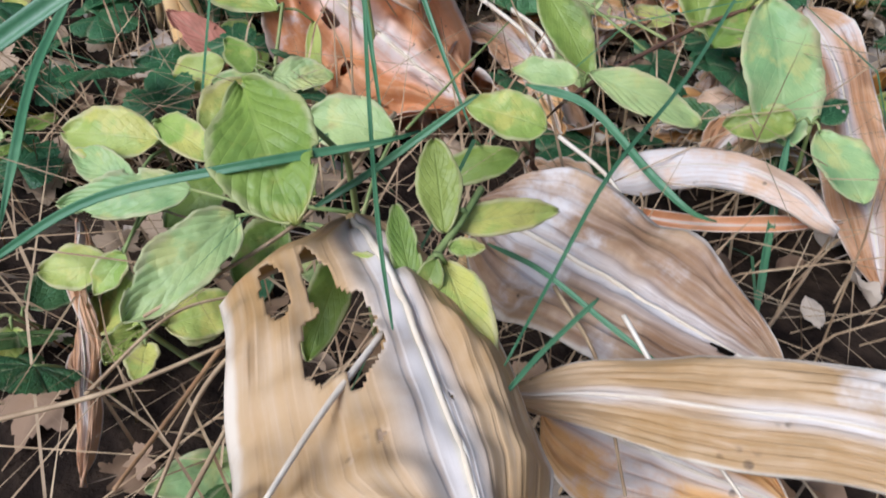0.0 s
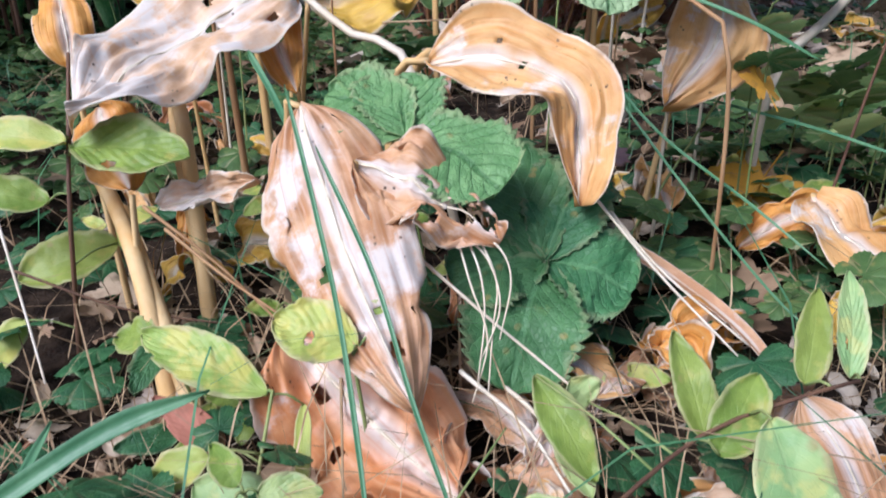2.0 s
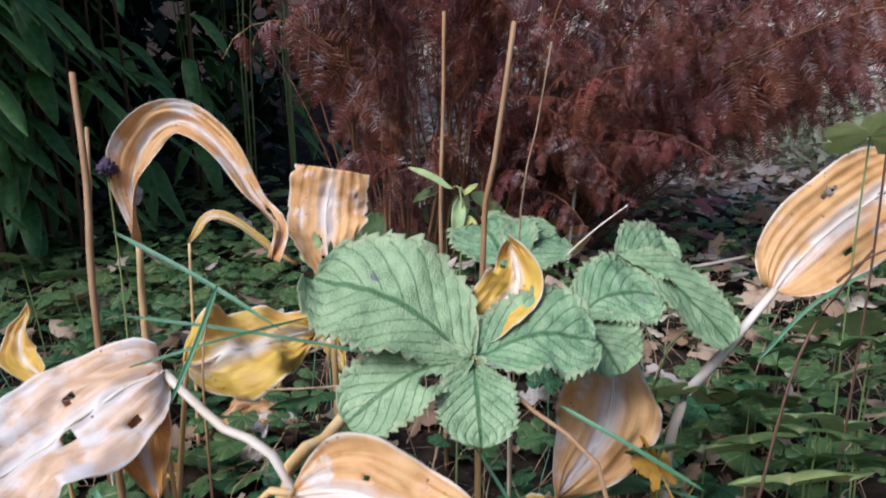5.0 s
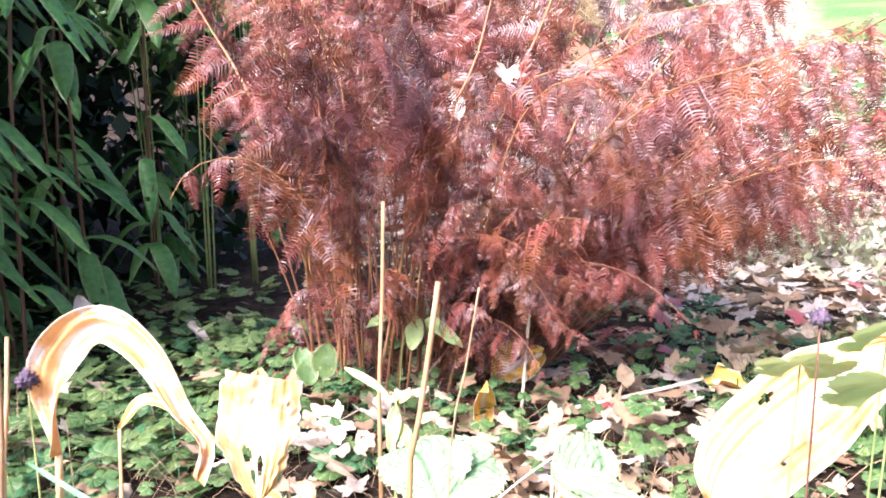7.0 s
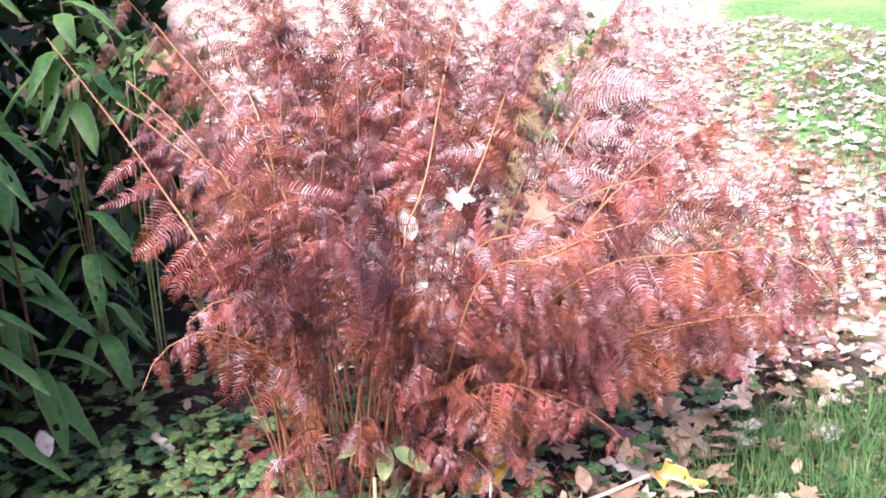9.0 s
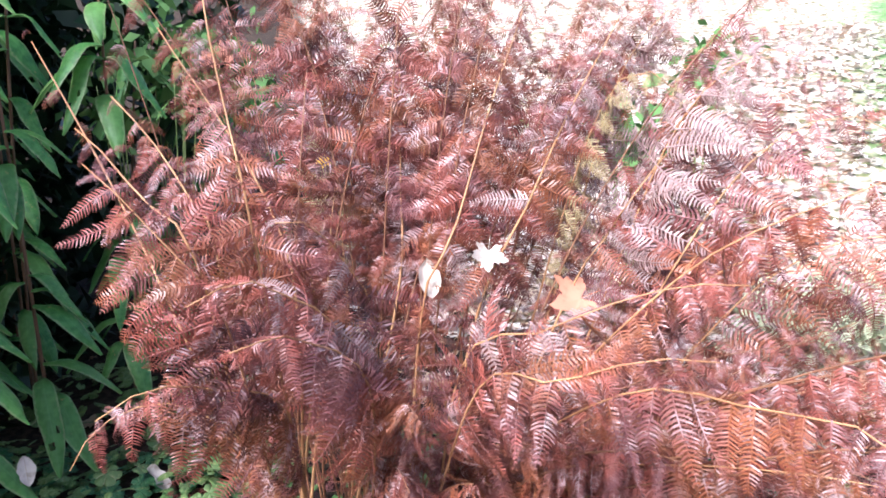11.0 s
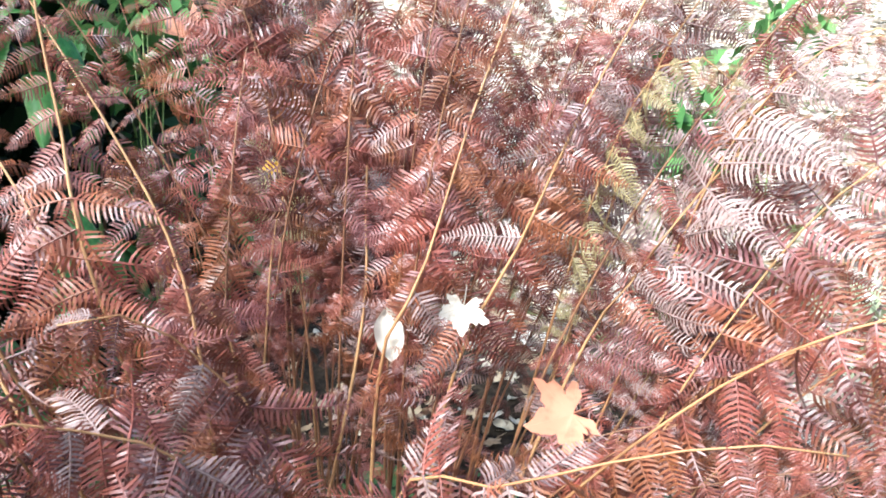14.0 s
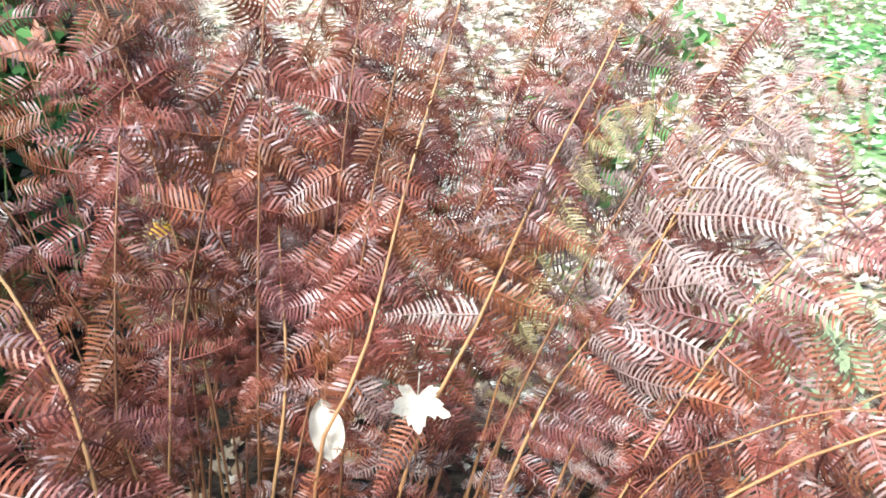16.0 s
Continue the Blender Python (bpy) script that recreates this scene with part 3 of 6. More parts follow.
leaf_thing("hosta_leaf", "tall leaning hosta leaf with a wide pale midrib", "hosta leaf",
           [(0.412, 0.748, 0.239), (0.441, 0.757, 0.266), (0.486, 0.766, 0.298), (0.574, 0.788, 0.340), (0.625, 0.798, 0.359)], 0.115, TAN,
           [(0.297, 0.701, 0.000), (0.308, 0.704, 0.144), (0.365, 0.732, 0.195), (0.413, 0.748, 0.240)], 0.0065, PALESTEM, n0=(-0.2, -0.8, 0.5), profile="broad", cup=-0.12, ribs=0.018,
           rib_n=10, wave=0.03, seed=21, nu=34, nv=20, holes=[(0.4, 0.2, 0.03, 0.04), (0.3, 0.75, 0.02, 0.03), (0.55, 0.5, 0.02, 0.03)], group=H)
leaf_thing("hosta_leaf", "pinkish hosta leaf with its tip hanging down", "hosta leaf",
           [(0.222, 0.663, 0.233), (0.229, 0.643, 0.220), (0.214, 0.612, 0.191), (0.175, 0.587, 0.157)], 0.086, TAN, [(0.190, 0.676, 0.000), (0.222, 0.663, 0.233)], 0.004,
           n0=(0.0, -0.8, 0.6), profile="ovate", cup=-0.25, ribs=0.014, wave=0.05, seed=22, group=H)
leaf_thing("hosta_leaf", "small yellow and white hosta leaf curled upright", "hosta leaf",
           [(0.124, 0.598, 0.266), (0.135, 0.606, 0.281), (0.154, 0.619, 0.299), (0.153, 0.640, 0.322)], 0.046, YELLOW, [(0.124, 0.608, 0.000), (0.124, 0.598, 0.266)], 0.003,
           n0=(-0.3, -0.85, 0.4), profile="broad", cup=0.3, wave=0.06, seed=23, holes=[(0.8, 0.2, 0.05, 0.1)], group=H)
leaf_thing("hosta_leaf", "yellowish tan hosta leaf with brown specks and cream midrib", "hosta leaf",
           [(0.286, 0.569, 0.093), (0.290, 0.532, 0.080), (0.298, 0.497, 0.070), (0.305, 0.471, 0.057)], 0.078, TAN, [(0.296, 0.611, 0.000), (0.286, 0.569, 0.093)], 0.003,
           n0=(0.1, -0.6, 0.8), profile="broad", cup=-0.1, wave=0.05, seed=24, group=H)
leaf_thing("hosta_leaf", "orange hosta leaf standing at the edge of the clump", "hosta leaf",
           [(-0.240, 0.613, 0.193), (-0.248, 0.635, 0.223), (-0.261, 0.666, 0.248)], 0.05, ORANGE, [(-0.227, 0.591, 0.000), (-0.240, 0.613, 0.193)], 0.004,
           n0=(0.3, -0.9, 0.3), profile="broad", cup=-0.2, wave=0.06, seed=25, group=H)
leaf_thing("hosta_leaf", "orange hosta leaf wilted against the soil", "hosta leaf",
           [(-0.211, 0.573, 0.172), (-0.198, 0.552, 0.146), (-0.188, 0.539, 0.125)], 0.045, ORANGE, [(-0.190, 0.511, 0.000), (-0.187, 0.538, 0.122)], 0.004,
           n0=(0.1, -0.9, 0.4), profile="strap", cup=-0.2, wave=0.06, seed=26, group=H)
leaf_thing("hosta_leaf", "dry light brown leaf curled beside the clump", "dry leaf",
           [(-0.165, 0.520, 0.120), (-0.134, 0.521, 0.127), (-0.099, 0.512, 0.138)], 0.027, PALE, None, n0=(0.0, -0.7, 0.7), profile="ovate", cup=0.4, wave=0.1, seed=27, torn=0.6)
leaf_thing("hosta_leaf", "yellow hosta leaf curling at the clump's far edge", "hosta leaf",
           [(-0.189, 0.709, 0.210), (-0.221, 0.738, 0.228), (-0.220, 0.765, 0.256)], 0.03, YELLOW, [(-0.188, 0.725, 0.000), (-0.189, 0.709, 0.210)], 0.003, n0=(0, -0.8, 0.6), cup=0.3, wave=0.1, seed=28, group=H)
leaf_thing("hosta_leaf", "yellow leaf curling over a white midrib", "hosta leaf",
           [(-0.136, 0.964, 0.257), (-0.113, 0.968, 0.284), (-0.083, 0.964, 0.277), (-0.048, 0.953, 0.249), (-0.021, 0.946, 0.231)], 0.016, YELLOW, [(-0.153, 0.972, 0.000), (-0.136, 0.964, 0.257)], 0.003,
           n0=(0, -0.5, 0.85), profile="lance", cup=0.1, wave=0.05, seed=29, group=H)

# the hosta right under the lens at the start
N = "near hosta leaves"
leaf_thing("hosta_leaf", "broad tan ribbed hosta leaf arched over, with a ragged hole", "hosta leaf",
           [(-0.0235, 0.1624, 0.1065), (-0.0159, 0.1429, 0.1092), (-0.0092, 0.125, 0.1106), (-0.0043, 0.1089, 0.1112), (-0.0002, 0.0938, 0.1115), (0.0031, 0.0792, 0.1113), (0.0048, 0.0661, 0.1109)], 0.076, BEIGE,
           [(-0.020, 0.200, 0.000), (-0.026, 0.190, 0.080), (-0.0235, 0.1624, 0.1065)], 0.0032, n0=(0.25, -0.35, 0.85), n1=(0.12, -0.5, 0.82), profile="strap", cup=-0.45, ribs=0.008, rib_n=9, wave=0.03,
           seed=31, nu=130, nv=96, narrow=0.5, holes=[(0.42, 0.69, 0.13, 0.10), (0.22, 0.84, 0.09, 0.04), (0.24, 0.71, 0.10, 0.04), (0.68, 0.66, 0.010, 0.012), (0.62, 0.45, 0.012, 0.010)], group=N)
leaf_thing("hosta_leaf", "broad grey-brown ribbed hosta leaf lying flat", "hosta leaf",
           [(0.011, 0.205, 0.077), (0.030, 0.190, 0.076), (0.052, 0.165, 0.078), (0.070, 0.149, 0.076), (0.085, 0.140, 0.073)], 0.072, BROWN,
           [(0.003, 0.230, 0.000), (0.011, 0.205, 0.077)], 0.0035, n0=(0.15, -0.45, 0.88), profile="broad", cup=-0.12, ribs=0.022, rib_n=11, wave=0.03, seed=33, nu=40, nv=24,
           holes=[(0.86, 0.55, 0.035, 0.08)], group=N)
leaf_thing("hosta_leaf", "long folded tan hosta leaf with a white keel", "hosta leaf",
           [(0.009, 0.128, 0.082), (0.034, 0.119, 0.093), (0.055, 0.107, 0.103), (0.070, 0.099, 0.110), (0.085, 0.090, 0.114)], 0.024, BEIGE,
           [(-0.003, 0.136, 0.000), (0.009, 0.128, 0.082)], 0.0025, n0=(0.0, -0.55, 0.85), profile="cut", cup=-0.3, ribs=0.006, wave=0.05, seed=34, nu=36, nv=14, group=N)
leaf_thing("hosta_leaf", "brown hosta leaf in the shade underneath", "hosta leaf",
           [(0.025, 0.141, 0.059), (0.050, 0.124, 0.062), (0.075, 0.104, 0.070)], 0.045, TAN, None, n0=(0.0, -0.5, 0.85), profile="broad", cup=-0.2, ribs=0.015, wave=0.05, seed=35, group=N)
leaf_thing("hosta_leaf", "pale papery leaf strip bent in an arch", "hosta leaf",
           [(0.064, 0.249, 0.052), (0.083, 0.249, 0.060), (0.109, 0.244, 0.063), (0.125, 0.230, 0.062), (0.136, 0.212, 0.058)], 0.016, PALE, None, n0=(0.0, -0.6, 0.8), profile="strap",
           cup=-0.5, wave=0.05, seed=36, group=N)
leaf_thing("hosta_leaf", "pale bleached hosta leaf hanging down", "hosta leaf",
           [(0.179, 0.363, 0.070), (0.184, 0.327, 0.059), (0.179, 0.287, 0.044), (0.175, 0.247, 0.030), (0.172, 0.222, 0.016)], 0.032, GREY, None, n0=(-0.2, -0.7, 0.7), profile="strap",
           cup=-0.3, ribs=0.012, wave=0.06, seed=37, group=N)
leaf_thing("hosta_leaf", "thin curled brown leaf edge on the soil", "dry leaf",
           [(0.062, 0.247, 0.042), (0.100, 0.234, 0.044), (0.146, 0.226, 0.050)], 0.006, RUST, None, n0=(0.0, -0.6, 0.8), profile="strap", cup=0.5, wave=0.05, seed=38)
leaf_thing("hosta_leaf", "white papery shred of leaf hanging", "dry leaf",
           [(-0.143, 0.248, 0.041), (-0.134, 0.215, 0.034), (-0.125, 0.188, 0.027), (-0.119, 0.151, 0.008)], 0.014, GREY, None, n0=(0.0, -0.8, 0.6), profile="ovate", cup=-0.4, wave=0.15, seed=39, torn=0.8)
leaf_thing("hosta_leaf", "orange dry leaf behind the green seedlings", "dry leaf",
           [(-0.070, 0.436, 0.043), (-0.030, 0.417, 0.037), (0.008, 0.373, 0.018)], 0.1, RUST, None, n0=(-0.1, -0.7, 0.7), profile="broad", cup=-0.2, wave=0.08, seed=40, torn=0.4)

# bare fibres left of the torn leaf
for k, pts in enumerate(([(0.025, 0.425, 0.138), (0.038, 0.416, 0.131), (0.043, 0.408, 0.116), (0.036, 0.395, 0.090)], [(0.022, 0.424, 0.134), (0.028, 0.412, 0.118), (0.029, 0.401, 0.099), (0.024, 0.383, 0.074)],
                         [(0.018, 0.425, 0.130), (0.023, 0.410, 0.113), (0.030, 0.395, 0.090), (0.021, 0.379, 0.064)], [(0.027, 0.424, 0.137), (0.036, 0.410, 0.115), (0.033, 0.399, 0.094), (0.029, 0.381, 0.069)],
                         [(0.019, 0.426, 0.136), (0.032, 0.416, 0.125), (0.037, 0.403, 0.104), (0.026, 0.390, 0.081)])):
    stalk_thing("leaf_fibre", "white bare fibre of a torn leaf", "leaf fibre", pts, 0.0007, 0.0004, PALESTEM, "leaf fibres", 5)

# bare thick stalks of the clump
for pts, r in (([(-0.161, 0.465, 0.000), (-0.174, 0.496, 0.052), (-0.199, 0.544, 0.097), (-0.233, 0.594, 0.127)], 0.0065),
               ([(-0.137, 0.445, 0.000), (-0.173, 0.505, 0.057), (-0.204, 0.559, 0.104)], 0.0065),
               ([(-0.154, 0.545, 0.000), (-0.157, 0.571, 0.146), (-0.170, 0.605, 0.181)], 0.006),
               ([(-0.152, 0.546, 0.000), (-0.165, 0.580, 0.135), (-0.175, 0.617, 0.172)], 0.0055),
               ([(-0.032, 0.568, 0.000), (-0.003, 0.594, 0.178), (0.021, 0.629, 0.189), (0.052, 0.674, 0.205)], 0.0055)):
    stalk_thing("hosta_stalk", "thick tan withered hosta stalk", "stalk", pts, r, r * 0.8, PETIOLE, "hosta stalks", 8)


# ---- the toothed green leaves ----
def toothed_leaf(label, centre, tips, widths, material, stalk, seed, normals=None, group="toothed leaves", profile="leaflet"):
    e = plant("toothed_leaf", stalk[0], label, "leaf", group)
    for k, (tip, w) in enumerate(zip(tips, widths)):
        c, t = np.array(centre), np.array(tip)
        mid = (c + t) / 2 + np.array([0, 0, 0.012 * np.linalg.norm(t - c) / 0.1])
        nr = normals[k] if normals else (0.0, -0.5, 0.86)
        part_mesh("leaflet", blade_mesh("leaflet", shifted([c, mid, t], stalk[0]), w, material, n0=nr, profile=profile, cup=0.06, wave=0.035,
                                        teeth=0.14, tooth_n=15, seed=seed + k, nu=91, nv=20, ribs=0.0,
                                        holes=[(0.36, 0.3, 0.09, 0.1)] if k == 1 and seed == 51 else ()), e)
    part_mesh("petiole", stem_mesh("petiole", shifted(list(stalk), stalk[0]), 0.0016, 0.0013, BROWNSTEM if seed % 2 else PALESTEM), e)
    return e


toothed_leaf("large grey-green toothed leaf with purple spots and a hole", (0.119, 0.582, 0.263),
             [(0.021, 0.634, 0.305), (0.040, 0.558, 0.237), (0.201, 0.590, 0.267), (0.117, 0.535, 0.228)], [0.106, 0.06, 0.078, 0.052], SAGE,
             [(0.197, 0.517, 0.000), (0.182, 0.510, 0.208), (0.154, 0.546, 0.237), (0.119, 0.582, 0.263)], 51)
toothed_leaf("grey-green toothed leaf behind the large one", (0.198, 0.642, 0.265), [(0.266, 0.658, 0.273), (0.222, 0.601, 0.237)], [0.07, 0.06], SAGE,
             [(0.191, 0.629, 0.000), (0.198, 0.642, 0.265)], 56)
toothed_leaf("scalloped green leaf half hidden", (0.167, 0.711, 0.280), [(0.152, 0.761, 0.309), (0.218, 0.752, 0.298)], [0.08, 0.066], SAGE, [(0.167, 0.712, 0.000), (0.167, 0.711, 0.280)], 58)
toothed_leaf("green toothed leaf bending down", (0.265, 0.743, 0.281), [(0.325, 0.753, 0.265), (0.348, 0.696, 0.213)], [0.08, 0.062], SAGE, [(0.256, 0.722, 0.000), (0.265, 0.743, 0.281)], 60)
toothed_leaf("fresh green toothed leaf low in the clump", (-0.007, 0.485, 0.169), [(-0.054, 0.516, 0.188), (-0.013, 0.527, 0.196), (0.042, 0.445, 0.152)], [0.066, 0.06, 0.07], FRESH,
             [(-0.003, 0.514, 0.000), (-0.007, 0.485, 0.169)], 62)
toothed_leaf("deep green toothed leaf with deep veins", (0.071, 0.466, 0.098), [(0.049, 0.522, 0.151), (0.104, 0.514, 0.141), (0.119, 0.448, 0.085), (0.042, 0.397, 0.057), (0.016, 0.446, 0.095)],
             [0.066, 0.06, 0.072, 0.072, 0.06], BOTTLE, [(0.089, 0.476, 0.000), (0.071, 0.466, 0.098)], 64)


# round lobed leaves close to the soil
def lobed_mesh(name, size, material, seed, lobes=5, depth=0.25, teeth=0.06):
    """A round lobed leaf, flat on xy, its stalk end at the origin, fanned by ridged veins."""
    verts, faces, uvs = [(0.0, 0.0, 0.0)], [], [(0.0, 0.5)]
    na, nr = 12 * lobes, 5
    for i in range(na + 1):
        a = -math.radians(150) + math.radians(300) * i / na
        k = (i / na) * lobes
        lob = abs(math.sin(math.pi * k)) ** 0.5
        rad = size * (0.62 + 0.38 * math.cos(a * 0.55)) * (1 - depth + depth * lob) * (1 - teeth * (i % 2))
        for j in range(1, nr + 1):
            q = j / nr
            z = size * (0.07 * q * lob + 0.05 * noise.noise(Vector((q * 2, a * 1.5, seed))) - 0.14 * q * q)
            verts.append((rad * q * math.sin(a), rad * q * math.cos(a), z))
            uvs.append((q, (k % 1.0)))
    for i in range(na):
        b = 1 + i * nr
        faces.append((0, b, b + nr))
        for j in range(nr - 1):
            faces.append((b + j, b + j + 1, b + nr + j + 1, b + nr + j))
    return mesh_of(name, verts, faces, material, uvs)


LOBED = [lobed_mesh("lobed_leaf", 0.03, m, 70 + k, 5 if k % 2 else 7, 0.16 + 0.14 * (k % 2)) for k, m in enumerate((DEEP, DEEP, COVER, COVER, COVER, MINT))]


def lobed_thing(place, size, kind, tilt, turn, label, group="lobed leaves"):
    """A leaf on its own thin stalk, standing in the soil."""
    x, y, z = place
    e = plant("ground_leaf", (x, y, 0.0), label, "leaf", group)
    ob = part_mesh("blade", LOBED[kind], e)
    ob.location, ob.rotation_euler, ob.scale = (0, 0, z), (tilt, 0, turn), (size / 0.03,) * 3
    part_mesh("stalk", stem_mesh("stalk", [(0.01, 0.015, 0), (0.004, 0.01, z * 0.6), (0, 0, z)], 0.0011, 0.0008, GREENSTEM, 6, 5), e)
    return e


for p, s, k, tl, tn in (((0.4296, 0.7003, 0.1387), 0.050, 5, 0.6, 2.7), ((0.4243, 0.6458, 0.1326), 0.056, 2, 0.6, 2.9), ((0.3777, 0.6446, 0.1224), 0.062, 5, 0.6, 3.1), ((0.4899, 0.7152, 0.1751), 0.050, 5, 0.6, 3.3), ((0.4261, 0.7942, 0.116), 0.056, 2, 0.6, 2.7), ((0.53, 0.8185, 0.1777), 0.062, 5, 0.6, 2.9), ((0.3412, 0.7122, 0.1126), 0.050, 5, 0.6, 3.1), ((0.5031, 0.8781, 0.1252), 0.056, 2, 0.6, 3.3), ((0.3692, 0.8225, 0.1131), 0.062, 5, 0.6, 2.7),
                        ((0.277, 0.632, 0.029), 0.05, 0, 0.5, 2.9), ((0.207, 0.654, 0.019), 0.045, 1, 0.5, 3.4), ((0.288, 0.683, 0.046), 0.045, 0, 0.55, 3.0),
                        ((0.260, 0.716, 0.085), 0.05, 1, 0.4, 3.2), ((0.472, 0.859, 0.105), 0.05, 2, 0.4, 2.9), ((0.451, 0.744, 0.075), 0.05, 2, 0.5, 3.3),
                        ((0.386, 0.629, 0.168), 0.045, 2, 0.5, 2.6), ((0.371, 0.694, 0.131), 0.045, 3, 0.5, 3.2), ((0.463, 0.685, 0.214), 0.05, 2, 0.5, 3.0),
                        ((0.010, 0.722, 0.180), 0.05, 1, 0.4, 3.4), ((0.270, 0.658, 0.196), 0.035, 5, 0.6, 3.1), ((0.249, 0.596, 0.184), 0.03, 0, 0.6, 3.1),
                        ((0.129, 0.555, 0.094), 0.03, 0, 0.6, 2.8), ((-0.459, 1.094, 0.165), 0.04, 5, 0.5, 3.0), ((-0.338, 1.145, 0.181), 0.04, 2, 0.5, 3.2),
                        ((-0.449, 1.257, 0.181), 0.04, 3, 0.5, 3.0), ((0.455, 0.706, 0.377), 0.045, 5, 0.6, 2.8), ((0.463, 0.618, 0.392), 0.06, 5, 0.7, 2.9), ((0.504, 0.676, 0.410), 0.05, 5, 0.7, 3.2),
                        ((-0.152, 0.199, 0.030), 0.02, 3, 0.6, 3.2), ((-0.135, 0.178, 0.037), 0.02, 0, 0.6, 2.7), ((-0.069, 0.152, 0.009), 0.018, 3, 0.5, 3.0)):
    lobed_thing(p, s, k, tl, tn, "round lobed green leaf with raised veins" if k < 2 else "light green lobed leaf close to the soil")


# ---- seedlings with oval leaves in front ----
def leaf_holes(seed):
    """Where insects ate: nothing on most leaves, else a small hole or a bite out of the edge."""
    rnd = random.Random(seed * 7 + 3)
    if rnd.random() < 0.62:
        return ()
    return [(rnd.uniform(0.25, 0.9), rnd.choice((rnd.uniform(0.15, 0.85), 0.02, 0.98)), rnd.uniform(0.03, 0.08), rnd.uniform(0.03, 0.12)) for k in range(rnd.randint(1, 2))]


def oval_leaf(parent, origin, base, tip, width, material, seed, n=(0.0, -0.6, 0.8), profile="oval", holes=()):
    b, t = np.array(base), np.array(tip)
    mid = (b + t) / 2 + unit(n) * 0.06 * np.linalg.norm(t - b)
    return part_mesh("leaf", blade_mesh("leaf", shifted([b, mid, t], origin), width, material, n0=n, profile=profile, cup=0.1, wave=0.035,
                                        teeth=0.03, tooth_n=18, seed=seed, nu=44 if holes else 26, nv=26 if holes else 10, holes=holes), parent)


def seedling(label, stem, leaves, seed, stem_mat=None, stem_r=0.0013):
    e = plant("seedling", stem[0], label, "seedling", "oval-leaved seedlings")
    part_mesh("stem", stem_mesh("stem", shifted(stem, stem[0]), stem_r, stem_r * 0.7, stem_mat or GREENSTEM), e)
    for k, (b, t, w, m, *rest) in enumerate(leaves):
        oval_leaf(e, stem[0], b, t, w, m, seed + k, *(rest[:1] if rest else ()), profile="ovate" if k % 3 else "oval", holes=leaf_holes(seed + k))
        # a short stalk from the stem to the leaf's base
        line = np.array(smooth_line(stem, 20))
        near = line[np.argmin(np.linalg.norm(line - np.array(b), axis=1))]
        if 0.002 < np.linalg.norm(near - np.array(b)) < 0.12:
            part_mesh("leaf_stalk", stem_mesh("leaf_stalk", shifted([near, (near + np.array(b)) / 2 + np.array([0, 0, 0.003]), b], stem[0]), 0.0008, 0.0006, GREENSTEM, 6, 5), e)
    return e


seedling("young green sprig with pale oval leaves above the withered hosta", [(-0.015, 0.145, 0.000), (-0.012, 0.135, 0.106), (-0.003, 0.143, 0.113), (0.005, 0.154, 0.118), (0.008, 0.159, 0.120)],
         [((-0.001, 0.148, 0.116), (-0.003, 0.166, 0.129), .0105, OLIVE), ((0.001, 0.152, 0.115), (0.027, 0.161, 0.111), .0105, LIME), ((-0.001, 0.141, 0.113), (0.008, 0.114, 0.103), .0145, LIME),
          ((-0.008, 0.134, 0.110), (-0.012, 0.152, 0.121), .007, OLIVE), ((-0.010, 0.133, 0.109), (-0.022, 0.144, 0.113), .011, LIME), ((-0.000, 0.145, 0.114), (0.008, 0.146, 0.113), .0055, LIME),
          ((-0.006, 0.134, 0.110), (-0.003, 0.139, 0.116), .006, OLIVE), ((-0.027, 0.162, 0.096), (-0.035, 0.138, 0.084), .014, OLIVE)], 100)
seedling("seedling with large olive and pale oval leaves", [(-0.027, 0.214, 0.000), (-0.026, 0.185, 0.107), (-0.026, 0.172, 0.122)],
         [((-0.047, 0.174, 0.140), (-0.032, 0.139, 0.127), .024, OLIVE), ((-0.061, 0.189, 0.089), (-0.088, 0.159, 0.077), .025, MINT), ((-0.086, 0.223, 0.074), (-0.131, 0.221, 0.070), .021, MINT),
          ((-0.016, 0.229, 0.090), (-0.045, 0.239, 0.092), .021, MINT), ((-0.051, 0.199, 0.077), (-0.064, 0.184, 0.067), .02, OLIVE)], 120)
seedling("seedling with yellow-green lobed leaves", [(-0.104, 0.264, 0.000), (-0.107, 0.264, 0.059), (-0.112, 0.266, 0.069)],
         [((-0.107, 0.260, 0.070), (-0.146, 0.267, 0.070), .023, LIME), ((-0.109, 0.269, 0.073), (-0.080, 0.245, 0.069), .018, LIME), ((-0.113, 0.240, 0.063), (-0.140, 0.258, 0.067), .018, MINT),
          ((-0.117, 0.214, 0.048), (-0.143, 0.213, 0.047), .016, LIME), ((-0.109, 0.209, 0.058), (-0.119, 0.200, 0.048), .014, LIME)], 130)
seedling("seedling with thin pale leaves beside the orange leaf", [(-0.095, 0.361, 0.000), (-0.081, 0.392, 0.061), (-0.081, 0.398, 0.061)],
         [((-0.085, 0.402, 0.058), (-0.154, 0.430, 0.082), .03, LIME), ((-0.108, 0.388, 0.035), (-0.144, 0.403, 0.059), .022, PINKISH), ((-0.110, 0.371, 0.045), (-0.144, 0.368, 0.030), .026, LIME),
          ((-0.070, 0.341, 0.027), (-0.114, 0.356, 0.041), .03, MINT), ((-0.066, 0.399, 0.053), (-0.064, 0.357, 0.023), .011, LIME)], 140)
